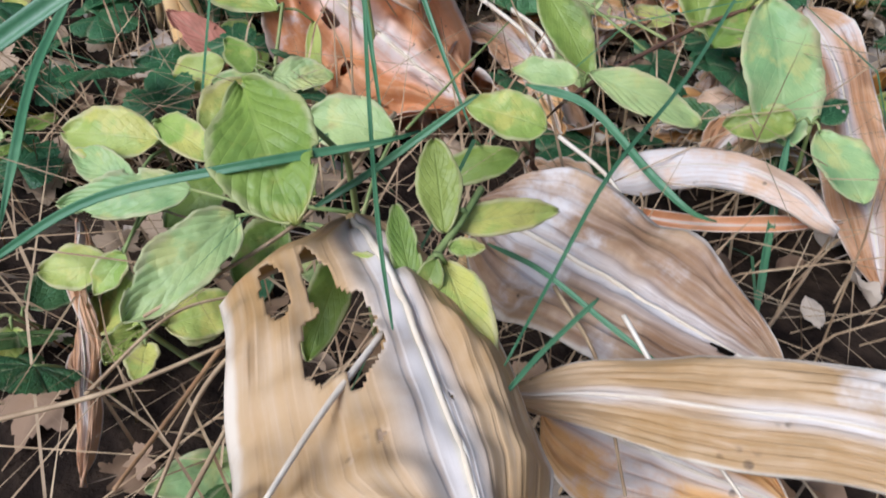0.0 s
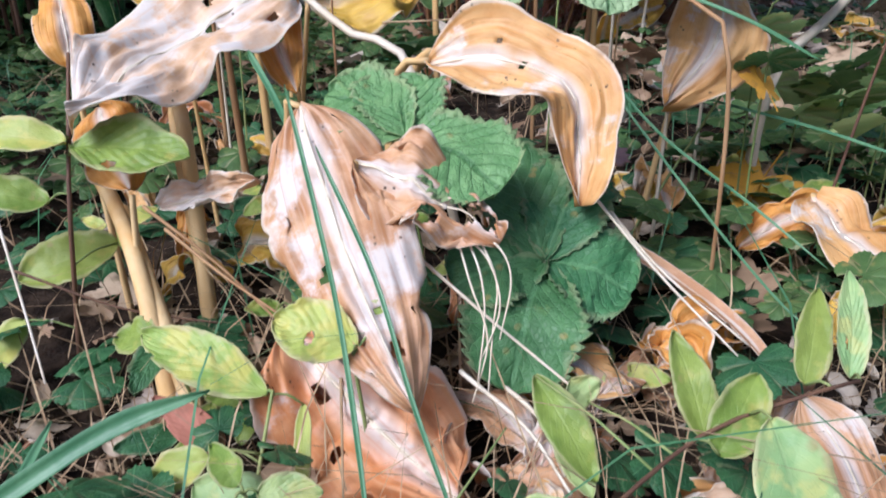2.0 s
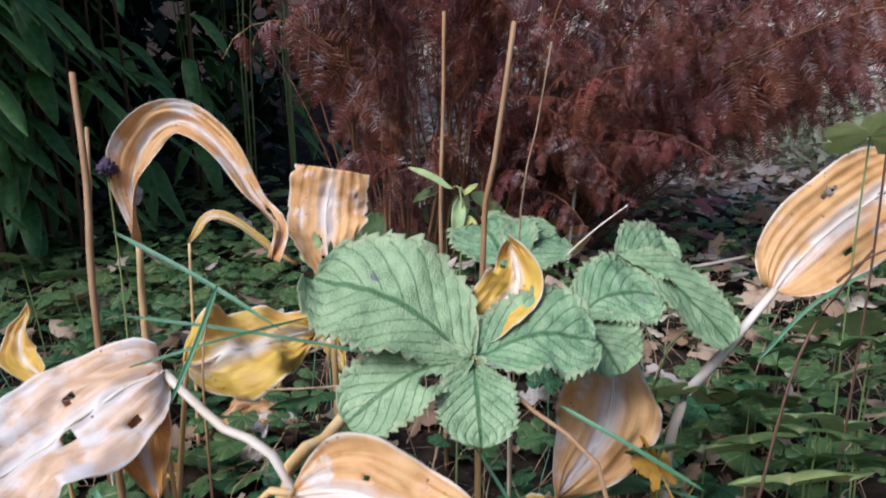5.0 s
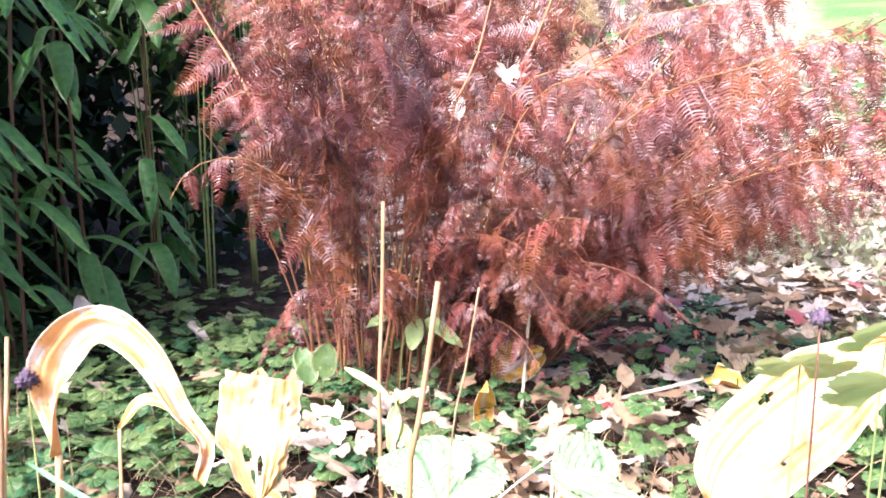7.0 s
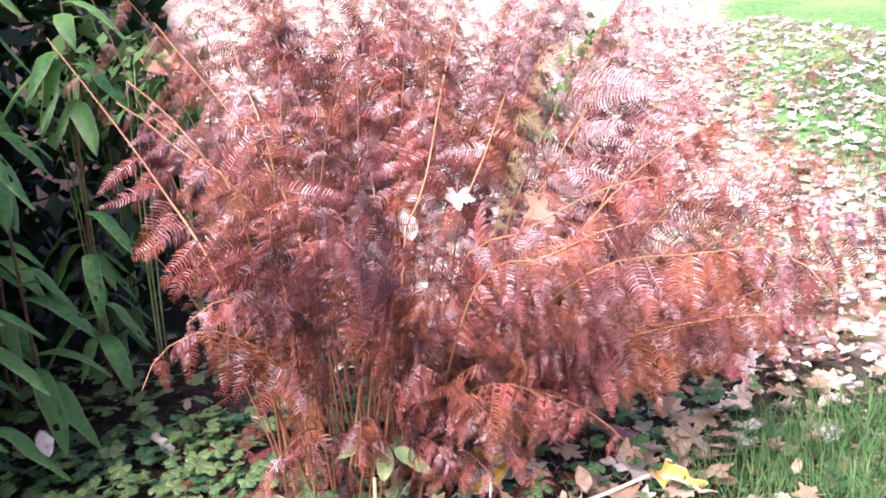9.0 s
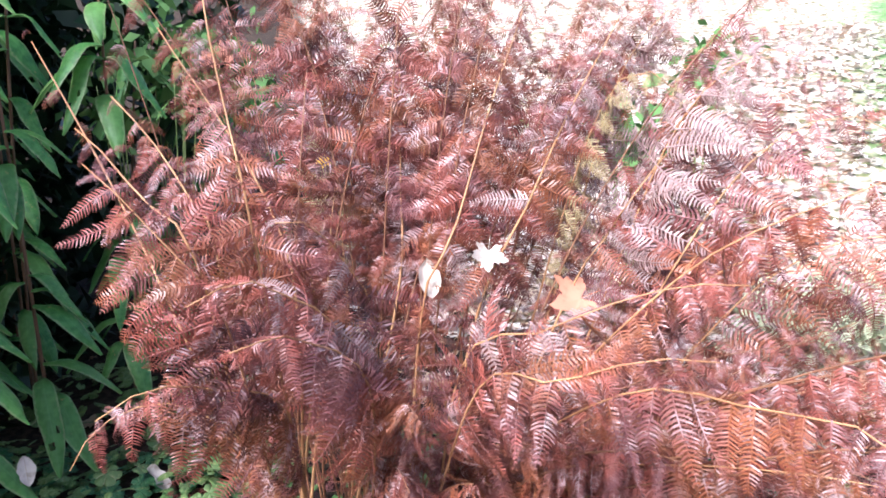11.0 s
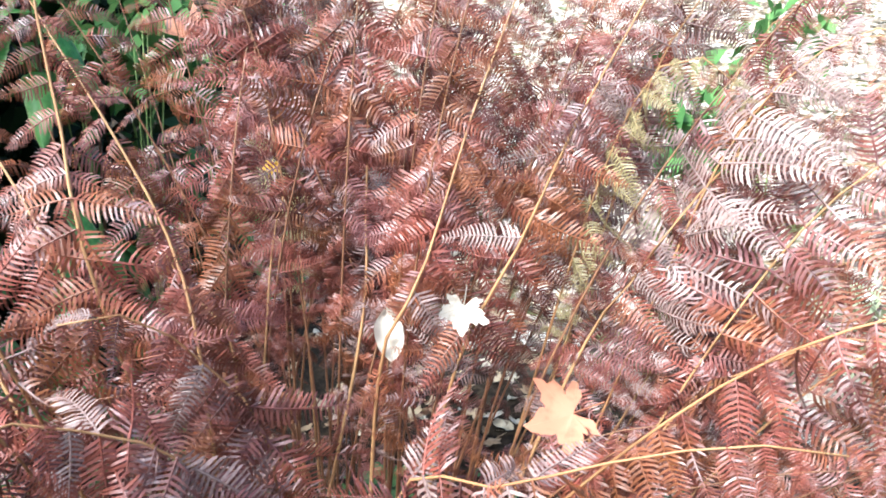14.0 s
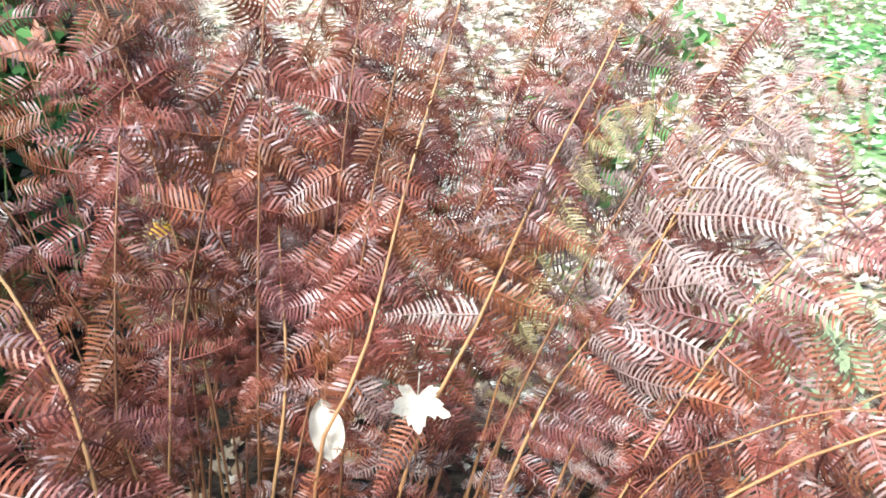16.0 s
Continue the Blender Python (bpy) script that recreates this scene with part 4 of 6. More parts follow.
seedling("sprig with a yellow lobed leaf on the withered leaves", [(-0.029, 0.381, 0.000), (-0.036, 0.378, 0.096)],
         [((-0.034, 0.380, 0.099), (-0.074, 0.392, 0.109), .034, LIME), ((-0.017, 0.396, 0.106), (-0.036, 0.398, 0.108), .015, LIME)], 150)
seedling("twig with dark green and olive oval leaves", [(0.064, 0.296, 0.000), (0.035, 0.265, 0.066), (0.106, 0.324, 0.077), (0.156, 0.340, 0.086), (0.194, 0.348, 0.090)],
         [((0.050, 0.370, 0.085), (0.072, 0.332, 0.053), .022, OLIVE), ((0.120, 0.333, 0.074), (0.114, 0.371, 0.106), .024, OLIVE), ((0.123, 0.325, 0.071), (0.148, 0.351, 0.094), .03, OLIVE),
          ((0.138, 0.317, 0.096), (0.144, 0.276, 0.050), .036, MINT), ((0.174, 0.356, 0.083), (0.195, 0.396, 0.111), .022, OLIVE), ((0.202, 0.365, 0.079), (0.212, 0.401, 0.118), .02, MINT),
          ((0.059, 0.281, 0.083), (0.102, 0.269, 0.066), .017, MINT), ((0.055, 0.284, 0.079), (0.030, 0.295, 0.078), .016, MINT), ((0.038, 0.249, 0.079), (0.009, 0.258, 0.084), .023, LIME),
          ((0.029, 0.252, 0.065), (-0.004, 0.248, 0.058), .014, OLIVE), ((0.077, 0.371, 0.067), (0.069, 0.377, 0.077), .026, MINT)], 160, DARKSTEM)
seedling("young plant with wide olive leaves on a dark stem", [(-0.239, 0.518, 0.000), (-0.221, 0.520, 0.114), (-0.221, 0.543, 0.159), (-0.225, 0.579, 0.206)],
         [((-0.214, 0.531, 0.158), (-0.139, 0.515, 0.154), .042, OLIVE), ((-0.218, 0.532, 0.160), (-0.284, 0.537, 0.165), .03, LIME), ((-0.234, 0.525, 0.124), (-0.285, 0.521, 0.134), .032, OLIVE),
          ((-0.211, 0.557, 0.080), (-0.269, 0.530, 0.067), .042, OLIVE), ((-0.266, 0.517, 0.044), (-0.286, 0.502, 0.013), .03, LIME)], 180, DARKSTEM, 0.0018)
seedling("low pale green leaf on the soil", [(0.085, 0.438, 0.000), (0.093, 0.422, 0.034)],
         [((0.095, 0.414, 0.040), (0.070, 0.444, 0.053), .035, MINT), ((0.062, 0.357, 0.058), (0.070, 0.328, 0.047), .02, MINT)], 190)
seedling("small white-green seedling standing over the leaves", [(0.131, 0.801, 0.000), (0.140, 0.802, 0.261), (0.146, 0.817, 0.321), (0.143, 0.819, 0.329)],
         [((0.137, 0.830, 0.327), (0.099, 0.859, 0.345), .008, MINT), ((0.143, 0.817, 0.321), (0.135, 0.799, 0.286), .016, MINT, (0, -1, 0.2)), ((0.146, 0.817, 0.324), (0.159, 0.818, 0.333), .008, LIME),
          ((0.146, 0.813, 0.306), (0.155, 0.797, 0.288), .012, LIME, (0, -1, 0.2)), ((0.165, 0.839, 0.295), (0.184, 0.839, 0.302), .012, MINT)], 200)
seedling("small plant with broad leaves under the fern", [(0.200, 1.550, 0.000), (0.211, 1.538, 0.144), (0.224, 1.546, 0.197)],
         [((0.239, 1.525, 0.208), (0.224, 1.497, 0.152), .035, MINT, (0, -0.9, 0.4)), ((0.254, 1.522, 0.202), (0.317, 1.483, 0.156), .04, MINT), ((0.204, 1.552, 0.213), (0.144, 1.556, 0.182), .03, MINT),
          ((0.439, 1.615, 0.199), (0.458, 1.644, 0.263), .05, COVER, (0, -0.9, 0.3)), ((0.465, 1.601, 0.142), (0.462, 1.611, 0.199), .045, COVER, (0, -0.9, 0.3))], 210)
seedling("oval-leaved plant at the edge of the bed", [(0.071, 1.446, 0.000), (0.059, 1.438, 0.137)],
         [((0.059, 1.436, 0.127), (0.076, 1.445, 0.190), .05, COVER), ((0.044, 1.427, 0.122), (0.021, 1.472, 0.179), .05, COVER), ((-0.044, 1.369, 0.122), (-0.033, 1.377, 0.176), .05, MINT)], 220)

# withered leaves lying low, under and between the others
rh = random.Random(19)
for k in range(58):
    x, y = rh.uniform(-0.3, 0.42), rh.uniform(0.3, 1.15) if k < 34 else rh.uniform(0.3, 0.65)
    a, l, z = rh.uniform(0, 6.28), rh.uniform(0.05, 0.1), rh.uniform(0.02, 0.06)
    if x < 0.0 and y < 0.55:
        continue
    d = np.array([math.cos(a), math.sin(a), 0])
    p = np.array([x, y, z])
    leaf_thing("hosta_leaf", "crumpled withered leaf low on the soil", "dry leaf", [tuple(p - d * l / 2), tuple(p + np.array([0, 0, 0.02])), tuple(p + d * l / 2 - np.array([0, 0, 0.015]))],
               l * rh.uniform(0.4, 0.6), rh.choice((TAN, ORANGE, PALE, RUST, YELLOW)), None, n0=(rh.uniform(-0.4, 0.4), rh.uniform(-0.7, 0), 0.8), profile="broad", cup=rh.uniform(-0.3, 0.3), ribs=0.01,
               wave=0.12, seed=320 + k, nu=18, nv=10, torn=0.5, group="low withered leaves")
for k in range(22):
    x, y = rh.uniform(0.03, 0.22), rh.uniform(0.27, 0.47)
    a, l, z = rh.uniform(0, 6.28), rh.uniform(0.04, 0.08), rh.uniform(0.012, 0.035)
    d = np.array([math.cos(a), math.sin(a), 0])
    p = np.array([x, y, z])
    leaf_thing("hosta_leaf", "crumpled pale withered leaf low on the soil", "dry leaf", [tuple(p - d * l / 2), tuple(p + np.array([0, 0, 0.012])), tuple(p + d * l / 2 - np.array([0, 0, 0.01]))],
               l * rh.uniform(0.35, 0.55), rh.choice((TAN, PALE, GREY, BEIGE)), None, n0=(rh.uniform(-0.4, 0.4), rh.uniform(-0.7, 0), 0.8), profile="broad", cup=rh.uniform(-0.3, 0.3), ribs=0.01,
               wave=0.12, seed=420 + k, nu=18, nv=10, torn=0.5, group="low withered leaves")
rg = random.Random(23)
for k in range(34):
    x, y = (rg.uniform(-0.32, 0.36), rg.uniform(0.22, 0.75)) if k < 28 else (rg.uniform(-0.16, -0.05), rg.uniform(0.12, 0.3))
    z = rg.uniform(0.02, 0.075) if k < 28 else rg.uniform(0.01, 0.035)
    a = rg.uniform(0, 6.28)
    lv = []
    for j in range(3):
        b = a + 2.1 * j + rg.uniform(-0.4, 0.4)
        l = rg.uniform(0.022, 0.04)
        lv.append(((x + 0.006 * math.cos(b), y + 0.006 * math.sin(b), z), (x + l * math.cos(b), y + l * math.sin(b), z - rg.uniform(-0.006, 0.012)), l * rg.uniform(0.5, 0.65), rg.choice((LIME, MINT, OLIVE, OLIVE, DEEP))))
    seedling("small oval-leaved seedling close to the soil", [(x + 0.01, y + 0.01, 0.0), (x, y, z)], lv, 2000 + 5 * k)

# ---- single grass blades and straws ----
for pts, w in (([(-0.106, 0.143, 0.112), (-0.079, 0.149, 0.126), (-0.047, 0.149, 0.134), (-0.016, 0.156, 0.135), (-0.006, 0.162, 0.134)], 0.0024),
               ([(-0.034, 0.171, 0.106), (-0.018, 0.173, 0.116), (-0.004, 0.175, 0.126), (0.008, 0.176, 0.135)], 0.0022),
               ([(-0.022, 0.230, 0.143), (-0.019, 0.184, 0.129), (-0.015, 0.140, 0.125), (-0.011, 0.109, 0.127)], 0.0011),
               ([(0.091, 0.236, 0.136), (0.064, 0.195, 0.127), (0.038, 0.159, 0.124), (0.022, 0.133, 0.117), (0.010, 0.114, 0.110)], 0.0011),
               ([(0.033, 0.275, 0.082), (0.056, 0.265, 0.078), (0.078, 0.243, 0.061), (0.090, 0.230, 0.054), (0.100, 0.227, 0.051)], 0.004),
               ([(-0.159, 0.337, 0.096), (-0.165, 0.296, 0.080), (-0.163, 0.257, 0.065), (-0.163, 0.231, 0.051)], 0.005),
               ([(0.137, 0.264, 0.062), (0.122, 0.229, 0.046), (0.108, 0.193, 0.028)], 0.004),
               ([(0.011, 0.171, 0.092), (0.024, 0.159, 0.093), (0.039, 0.142, 0.090), (0.052, 0.127, 0.088)], 0.0016),
               ([(0.030, 0.126, 0.116), (0.017, 0.115, 0.112), (0.007, 0.105, 0.108)], 0.0012),
               ([(-0.065, 0.441, 0.211), (-0.049, 0.393, 0.164), (-0.035, 0.338, 0.125), (-0.021, 0.253, 0.072)], 0.0026),
               ([(-0.051, 0.427, 0.184), (-0.024, 0.379, 0.138), (-0.007, 0.333, 0.096), (0.014, 0.287, 0.051)], 0.0026),
               ([(-0.170, 0.265, 0.100), (-0.138, 0.275, 0.117), (-0.110, 0.288, 0.129), (-0.078, 0.297, 0.136)], 0.009),
               ([(-0.035, 0.605, 0.311), (-0.048, 0.598, 0.280), (-0.065, 0.581, 0.244)], 0.004),
               ([(-0.118, 0.676, 0.272), (-0.037, 0.665, 0.260), (0.042, 0.653, 0.245), (0.097, 0.653, 0.228)], 0.003),
               ([(-0.097, 0.618, 0.256), (-0.037, 0.625, 0.269), (0.019, 0.661, 0.269)], 0.0022),
               ([(0.170, 0.565, 0.235), (0.206, 0.536, 0.220), (0.243, 0.517, 0.199)], 0.0034),
               ([(-0.105, 0.558, 0.208), (-0.087, 0.528, 0.186), (-0.075, 0.501, 0.170)], 0.005),
               ([(-0.150, 0.776, 0.312), (-0.077, 0.740, 0.279), (-0.012, 0.703, 0.245)], 0.0045),
               ([(0.120, 0.594, 0.197), (0.156, 0.544, 0.152), (0.207, 0.507, 0.114), (0.241, 0.463, 0.087)], 0.0026),
               ([(0.222, 0.625, 0.151), (0.295, 0.593, 0.134), (0.355, 0.552, 0.117)], 0.003),
               ([(0.358, 0.673, 0.207), (0.404, 0.679, 0.249), (0.459, 0.681, 0.278)], 0.004),
               ([(0.133, 0.573, 0.172), (0.177, 0.505, 0.111), (0.216, 0.458, 0.065), (0.232, 0.430, 0.057)], 0.0022)):
    grass_thing(pts, w * 0.78)
STRAWS = "straws and dead stems"
for pts, r, m in (([(-0.014, 0.122, 0.112), (-0.024, 0.099, 0.116), (-0.031, 0.081, 0.118)], 0.0011, PALESTEM), ([(-0.056, 0.155, 0.073), (-0.065, 0.139, 0.070), (-0.072, 0.113, 0.063)], 0.0011, STRAW),
                  ([(-0.017, 0.256, 0.082), (-0.034, 0.215, 0.080), (-0.052, 0.188, 0.080), (-0.083, 0.160, 0.078)], 0.0012, STRAW), ([(0.043, 0.249, 0.075), (0.059, 0.230, 0.069), (0.066, 0.209, 0.060), (0.065, 0.195, 0.052)], 0.0012, PALESTEM),
                  ([(0.029, 0.163, 0.083), (0.036, 0.136, 0.083), (0.037, 0.104, 0.077)], 0.0009, STRAW), ([(0.040, 0.137, 0.099), (0.049, 0.117, 0.091), (0.059, 0.097, 0.085)], 0.0009, PALESTEM),
                  ([(0.105, 0.184, 0.033), (0.131, 0.212, 0.034), (0.155, 0.240, 0.036)], 0.0011, STRAW), ([(-0.069, 0.194, 0.041), (-0.082, 0.164, 0.038), (-0.092, 0.129, 0.043)], 0.0014, BROWNSTEM),
                  ([(0.033, 0.409, 0.059), (0.054, 0.378, 0.054), (0.061, 0.344, 0.046)], 0.002, PALESTEM), ([(-0.047, 0.411, 0.060), (-0.042, 0.341, 0.041)], 0.0012, STRAW),
                  ([(-0.152, 0.488, 0.118), (-0.116, 0.463, 0.099), (-0.081, 0.441, 0.083)], 0.0016, BROWNSTEM), ([(0.016, 0.397, 0.071), (0.046, 0.365, 0.058), (0.062, 0.333, 0.045)], 0.0018, PALESTEM),
                  ([(-0.239, 0.475, 0.134), (-0.215, 0.435, 0.089), (-0.200, 0.409, 0.066)], 0.0013, PALESTEM), ([(0.105, 0.492, 0.130), (0.135, 0.459, 0.096), (0.180, 0.425, 0.061)], 0.0015, PALESTEM),
                  ([(0.097, 0.481, 0.137), (0.133, 0.451, 0.096), (0.170, 0.414, 0.061)], 0.0014, PALESTEM), ([(-0.171, 0.511, 0.124), (-0.127, 0.487, 0.097), (-0.087, 0.462, 0.067)], 0.0016, BROWNSTEM),
                  ([(-0.004, 0.436, 0.119), (0.037, 0.410, 0.089), (0.080, 0.376, 0.063)], 0.0014, PALESTEM), ([(-0.257, 0.506, 0.086), (-0.192, 0.500, 0.059), (-0.133, 0.502, 0.044)], 0.0013, DARKSTEM),
                  ([(-0.059, 0.625, 0.000), (-0.058, 0.637, 0.225), (-0.055, 0.659, 0.273)], 0.0017, BROWNSTEM), ([(0.298, 0.587, 0.000), (0.339, 0.597, 0.227), (0.380, 0.609, 0.289), (0.399, 0.612, 0.311)], 0.0018, DARKSTEM),
                  ([(0.373, 0.609, 0.290), (0.393, 0.611, 0.304), (0.420, 0.611, 0.315)], 0.0015, DARKSTEM), ([(0.204, 0.681, 0.298), (0.222, 0.673, 0.318), (0.245, 0.666, 0.338)], 0.0011, PALESTEM),
                  ([(-0.024, 0.681, 0.206), (0.014, 0.677, 0.207), (0.048, 0.674, 0.209)], 0.0013, STRAW), ([(0.174, 0.667, 0.000), (0.268, 0.680, 0.166), (0.307, 0.715, 0.213), (0.336, 0.714, 0.215)], 0.0018, GREENSTEM),
                  ([(-0.126, 0.142, 0.057), (-0.092, 0.147, 0.063), (-0.060, 0.162, 0.066)], 0.0012, STRAW), ([(-0.109, 0.159, 0.046), (-0.087, 0.181, 0.056), (-0.068, 0.192, 0.054)], 0.001, STRAW),
                  ([(-0.062, 0.110, 0.068), (-0.052, 0.140, 0.071), (-0.042, 0.155, 0.073)], 0.001, STRAW), ([(-0.014, 0.278, 0.061), (0.011, 0.312, 0.070), (0.033, 0.344, 0.076)], 0.001, GREENSTEM)):
    stalk_thing("straw", {"pale_straw": "pale thin straw across the leaves", "straw": "thin tan straw among withered leaves", "brown_stem": "thin brown dead stem in the clump",
                             "dark_stem": "thin dark woody stem leaning over", "green_stem": "thin green stem between the leaves"}[m.name], "straw", pts, r * 0.75, r * 0.45, m, STRAWS)
T = "tall dry stalks"
for pts, r, m in (([(0.13, 0.667, 0.0), (0.14, 0.667, 0.319), (0.147, 0.667, 0.367), (0.155, 0.667, 0.417), (0.162, 0.667, 0.466)], 0.0026, BROWNSTEM), ([(0.131, 0.880, 0.000), (0.132, 0.892, 0.285), (0.139, 0.913, 0.392), (0.144, 0.932, 0.491)], 0.0026, BROWNSTEM),
                  ([(0.16299999999999998, 0.7, 0.0), (0.173, 0.7, 0.314), (0.184, 0.7, 0.382), (0.196, 0.7, 0.453)], 0.0009, STRAW),
                  ([(-0.161, 0.748, 0.000), (-0.166, 0.757, 0.246), (-0.168, 0.783, 0.349), (-0.180, 0.818, 0.439)], 0.0036, BROWNSTEM), ([(-0.183, 0.778, 0.000), (-0.175, 0.790, 0.291), (-0.170, 0.793, 0.304)], 0.0014, PALESTEM),
                  ([(-0.188, 0.785, 0.000), (-0.183, 0.805, 0.266), (-0.183, 0.828, 0.333), (-0.189, 0.859, 0.391)], 0.0026, BROWNSTEM)):
    stalk_thing("dry_stalk", "tall dry brown flower stalk" if m is BROWNSTEM else "tall thin pale grass stalk", "stalk", pts, r, r * 0.75, m, T)
leaf_thing("straw_leaf", "flat bleached straw-coloured stalk lying across", "dry leaf", [(0.106, 0.508, 0.099), (0.150, 0.487, 0.079), (0.188, 0.453, 0.055), (0.204, 0.412, 0.035)],
           0.011, GREY, None, n0=(0.2, -0.6, 0.8), profile="strap", cup=0.3, wave=0.02, seed=301)


def flower_head(place, foot, radius, material, label, stem_material):
    """A dry knobbly flower head on a thin stem."""
    e = plant("seed_head", foot, label, "flower head", "seed heads")
    rnd = random.Random(5)
    verts, faces = [], []
    c = np.array(place) - np.array(foot)
    for k in range(90):
        d = unit([rnd.gauss(0, 1), rnd.gauss(0, 1), rnd.gauss(0.2, 1)])
        a = unit(np.cross(d, (0.3, 0.2, 0.9)))
        b = np.cross(d, a)
        n = len(verts)
        p = c + d * radius * 0.45
        w = radius * 0.2
        verts += [p + a * w, p + b * w, p - a * w, p - b * w, c + d * radius * rnd.uniform(0.85, 1.1)]
        faces += [(n, n + 1, n + 4), (n + 1, n + 2, n + 4), (n + 2, n + 3, n + 4), (n + 3, n, n + 4)]
    part_mesh("head", mesh_of("head", verts, faces, material, None, False), e)
    part_mesh("stem", stem_mesh("stem", [(0, 0, 0), tuple(c * 0.6 + np.array([0.004, 0, 0])), tuple(c)], 0.0011, 0.0009, stem_material), e)


flower_head((0.436, 0.66, 0.428), (0.43, 0.67, 0.0), 0.0085, POD, "dark purple dried flower head on a thin stem", DARKSTEM)
flower_head((-0.172, 0.847, 0.355), (-0.180, 0.833, 0.000), 0.011, POD, "dark dried flower head with a yellow edge", GREENSTEM)
flower_head((0.117, 0.522, 0.143), (0.117, 0.519, 0.000), 0.016, PINKHEAD, "faded pink flower head hidden behind a hosta leaf", GREENSTEM)


# ---- the fern ----
def pinna_mesh(name, seed, curl, material, pairs=19):
    """One side branch of a frond, a unit long along +x: narrow leaflets combed in two rows, dried and drooping."""
    rnd = random.Random(seed)
    verts, faces = [], []

    def axis(s):
        return np.array([s * math.cos(curl * s * 0.6), 0.05 * math.sin(4 * s + seed) * s, -curl * 0.42 * s * s])

    fold, sag = rnd.uniform(-0.35, 0.2), rnd.uniform(0.05, 0.4)
    for k in range(pairs):
        s = 0.04 + 0.94 * k / pairs
        p = axis(s)
        t = unit(axis(s + 0.02) - p)
        lng = 0.215 * min(1.0, 0.72 + 2.0 * s) * (1 - 0.84 * s ** 1.8) * rnd.uniform(0.88, 1.06)
        wid = 0.0118 * (1.08 - 0.45 * s)
        for sd in (-1, 1):
            if rnd.random() < 0.025:
                continue
            out = unit(np.array([0.34 + rnd.uniform(-0.08, 0.08), sd, fold + rnd.uniform(-0.14, 0.14)]))
            droop = -sag * (0.6 + curl) - rnd.uniform(0.0, 0.15)
            n = len(verts)
            along = t * wid
            b = p + out * lng * 0.45 + np.array([0, 0, lng * 0.03])
            c = p + out * lng * 0.82 + np.array([0.05 * lng, 0, droop * lng * 0.3])
            d = p + out * lng + np.array([0.14 * lng, 0, droop * lng * 0.62])
            tw = np.array([0, 0, wid * rnd.uniform(-0.55, 0.7)])
            verts += [p - along, p + along, b - along * 1.08 - tw, b + along * 1.08 + tw, c - along * 0.82 - tw, c + along * 0.82 + tw, d]
            faces += [(n, n + 1, n + 3, n + 2), (n + 2, n + 3, n + 5, n + 4), (n + 4, n + 5, n + 6)]
    # the thin axis
    n = len(verts)
    for k in range(7):
        p = axis(k / 6)
        r = 0.013 * (1 - 0.7 * k / 6)
        verts += [p + np.array([0, r, 0]), p + np.array([0, -r * 0.5, r]), p + np.array([0, -r * 0.5, -r])]
    for k in range(6):
        for m in range(3):
            q = (m + 1) % 3
            faces.append((n + 3 * k + m, n + 3 * k + q, n + 3 * k + 3 + q, n + 3 * k + 3 + m))
    return mesh_of(name, verts, faces, material, None, False)


PINNAE = [pinna_mesh("pinna", 400 + k, 0.2 + 0.24 * k, FERN) for k in range(6)] + [pinna_mesh("pinna", 430, 0.5, FERNPALE), pinna_mesh("pinna", 431, 0.9, FERNPALE)]
PINNA_DATA = []
for me in PINNAE:
    co = np.empty(len(me.vertices) * 3, np.float32)
    me.vertices.foreach_get("co", co)
    PINNA_DATA.append((co.reshape(-1, 3), np.array([i for p in me.polygons for i in p.vertices], np.int32), np.array([len(p.vertices) for p in me.polygons], np.int32)))

fern = plant("fern", (0.25, 1.75, 0.0), "large withered russet-red fern with arching fronds", "fern")


def outside(x, y, z, rnd, hero):
    """Beyond the plant's ragged edge towards the tall plants, where few side branches are left."""
    edge = (-0.04 - 0.2 * (z - 0.45) if y > 1.45 else 0.0) + rnd.uniform(-0.06, 0.05)
    return x < edge and rnd.random() < (0.75 if hero else 0.95)


# leaves that came to rest on top of the fern, and the way up to the open air over them
CAUGHT = [np.array(c) for c in ((0.54, 1.42, 0.665), (0.455, 1.68, 0.675), (0.345, 1.74, 0.61))]
RISE = unit((0.0, -0.8, 0.5))


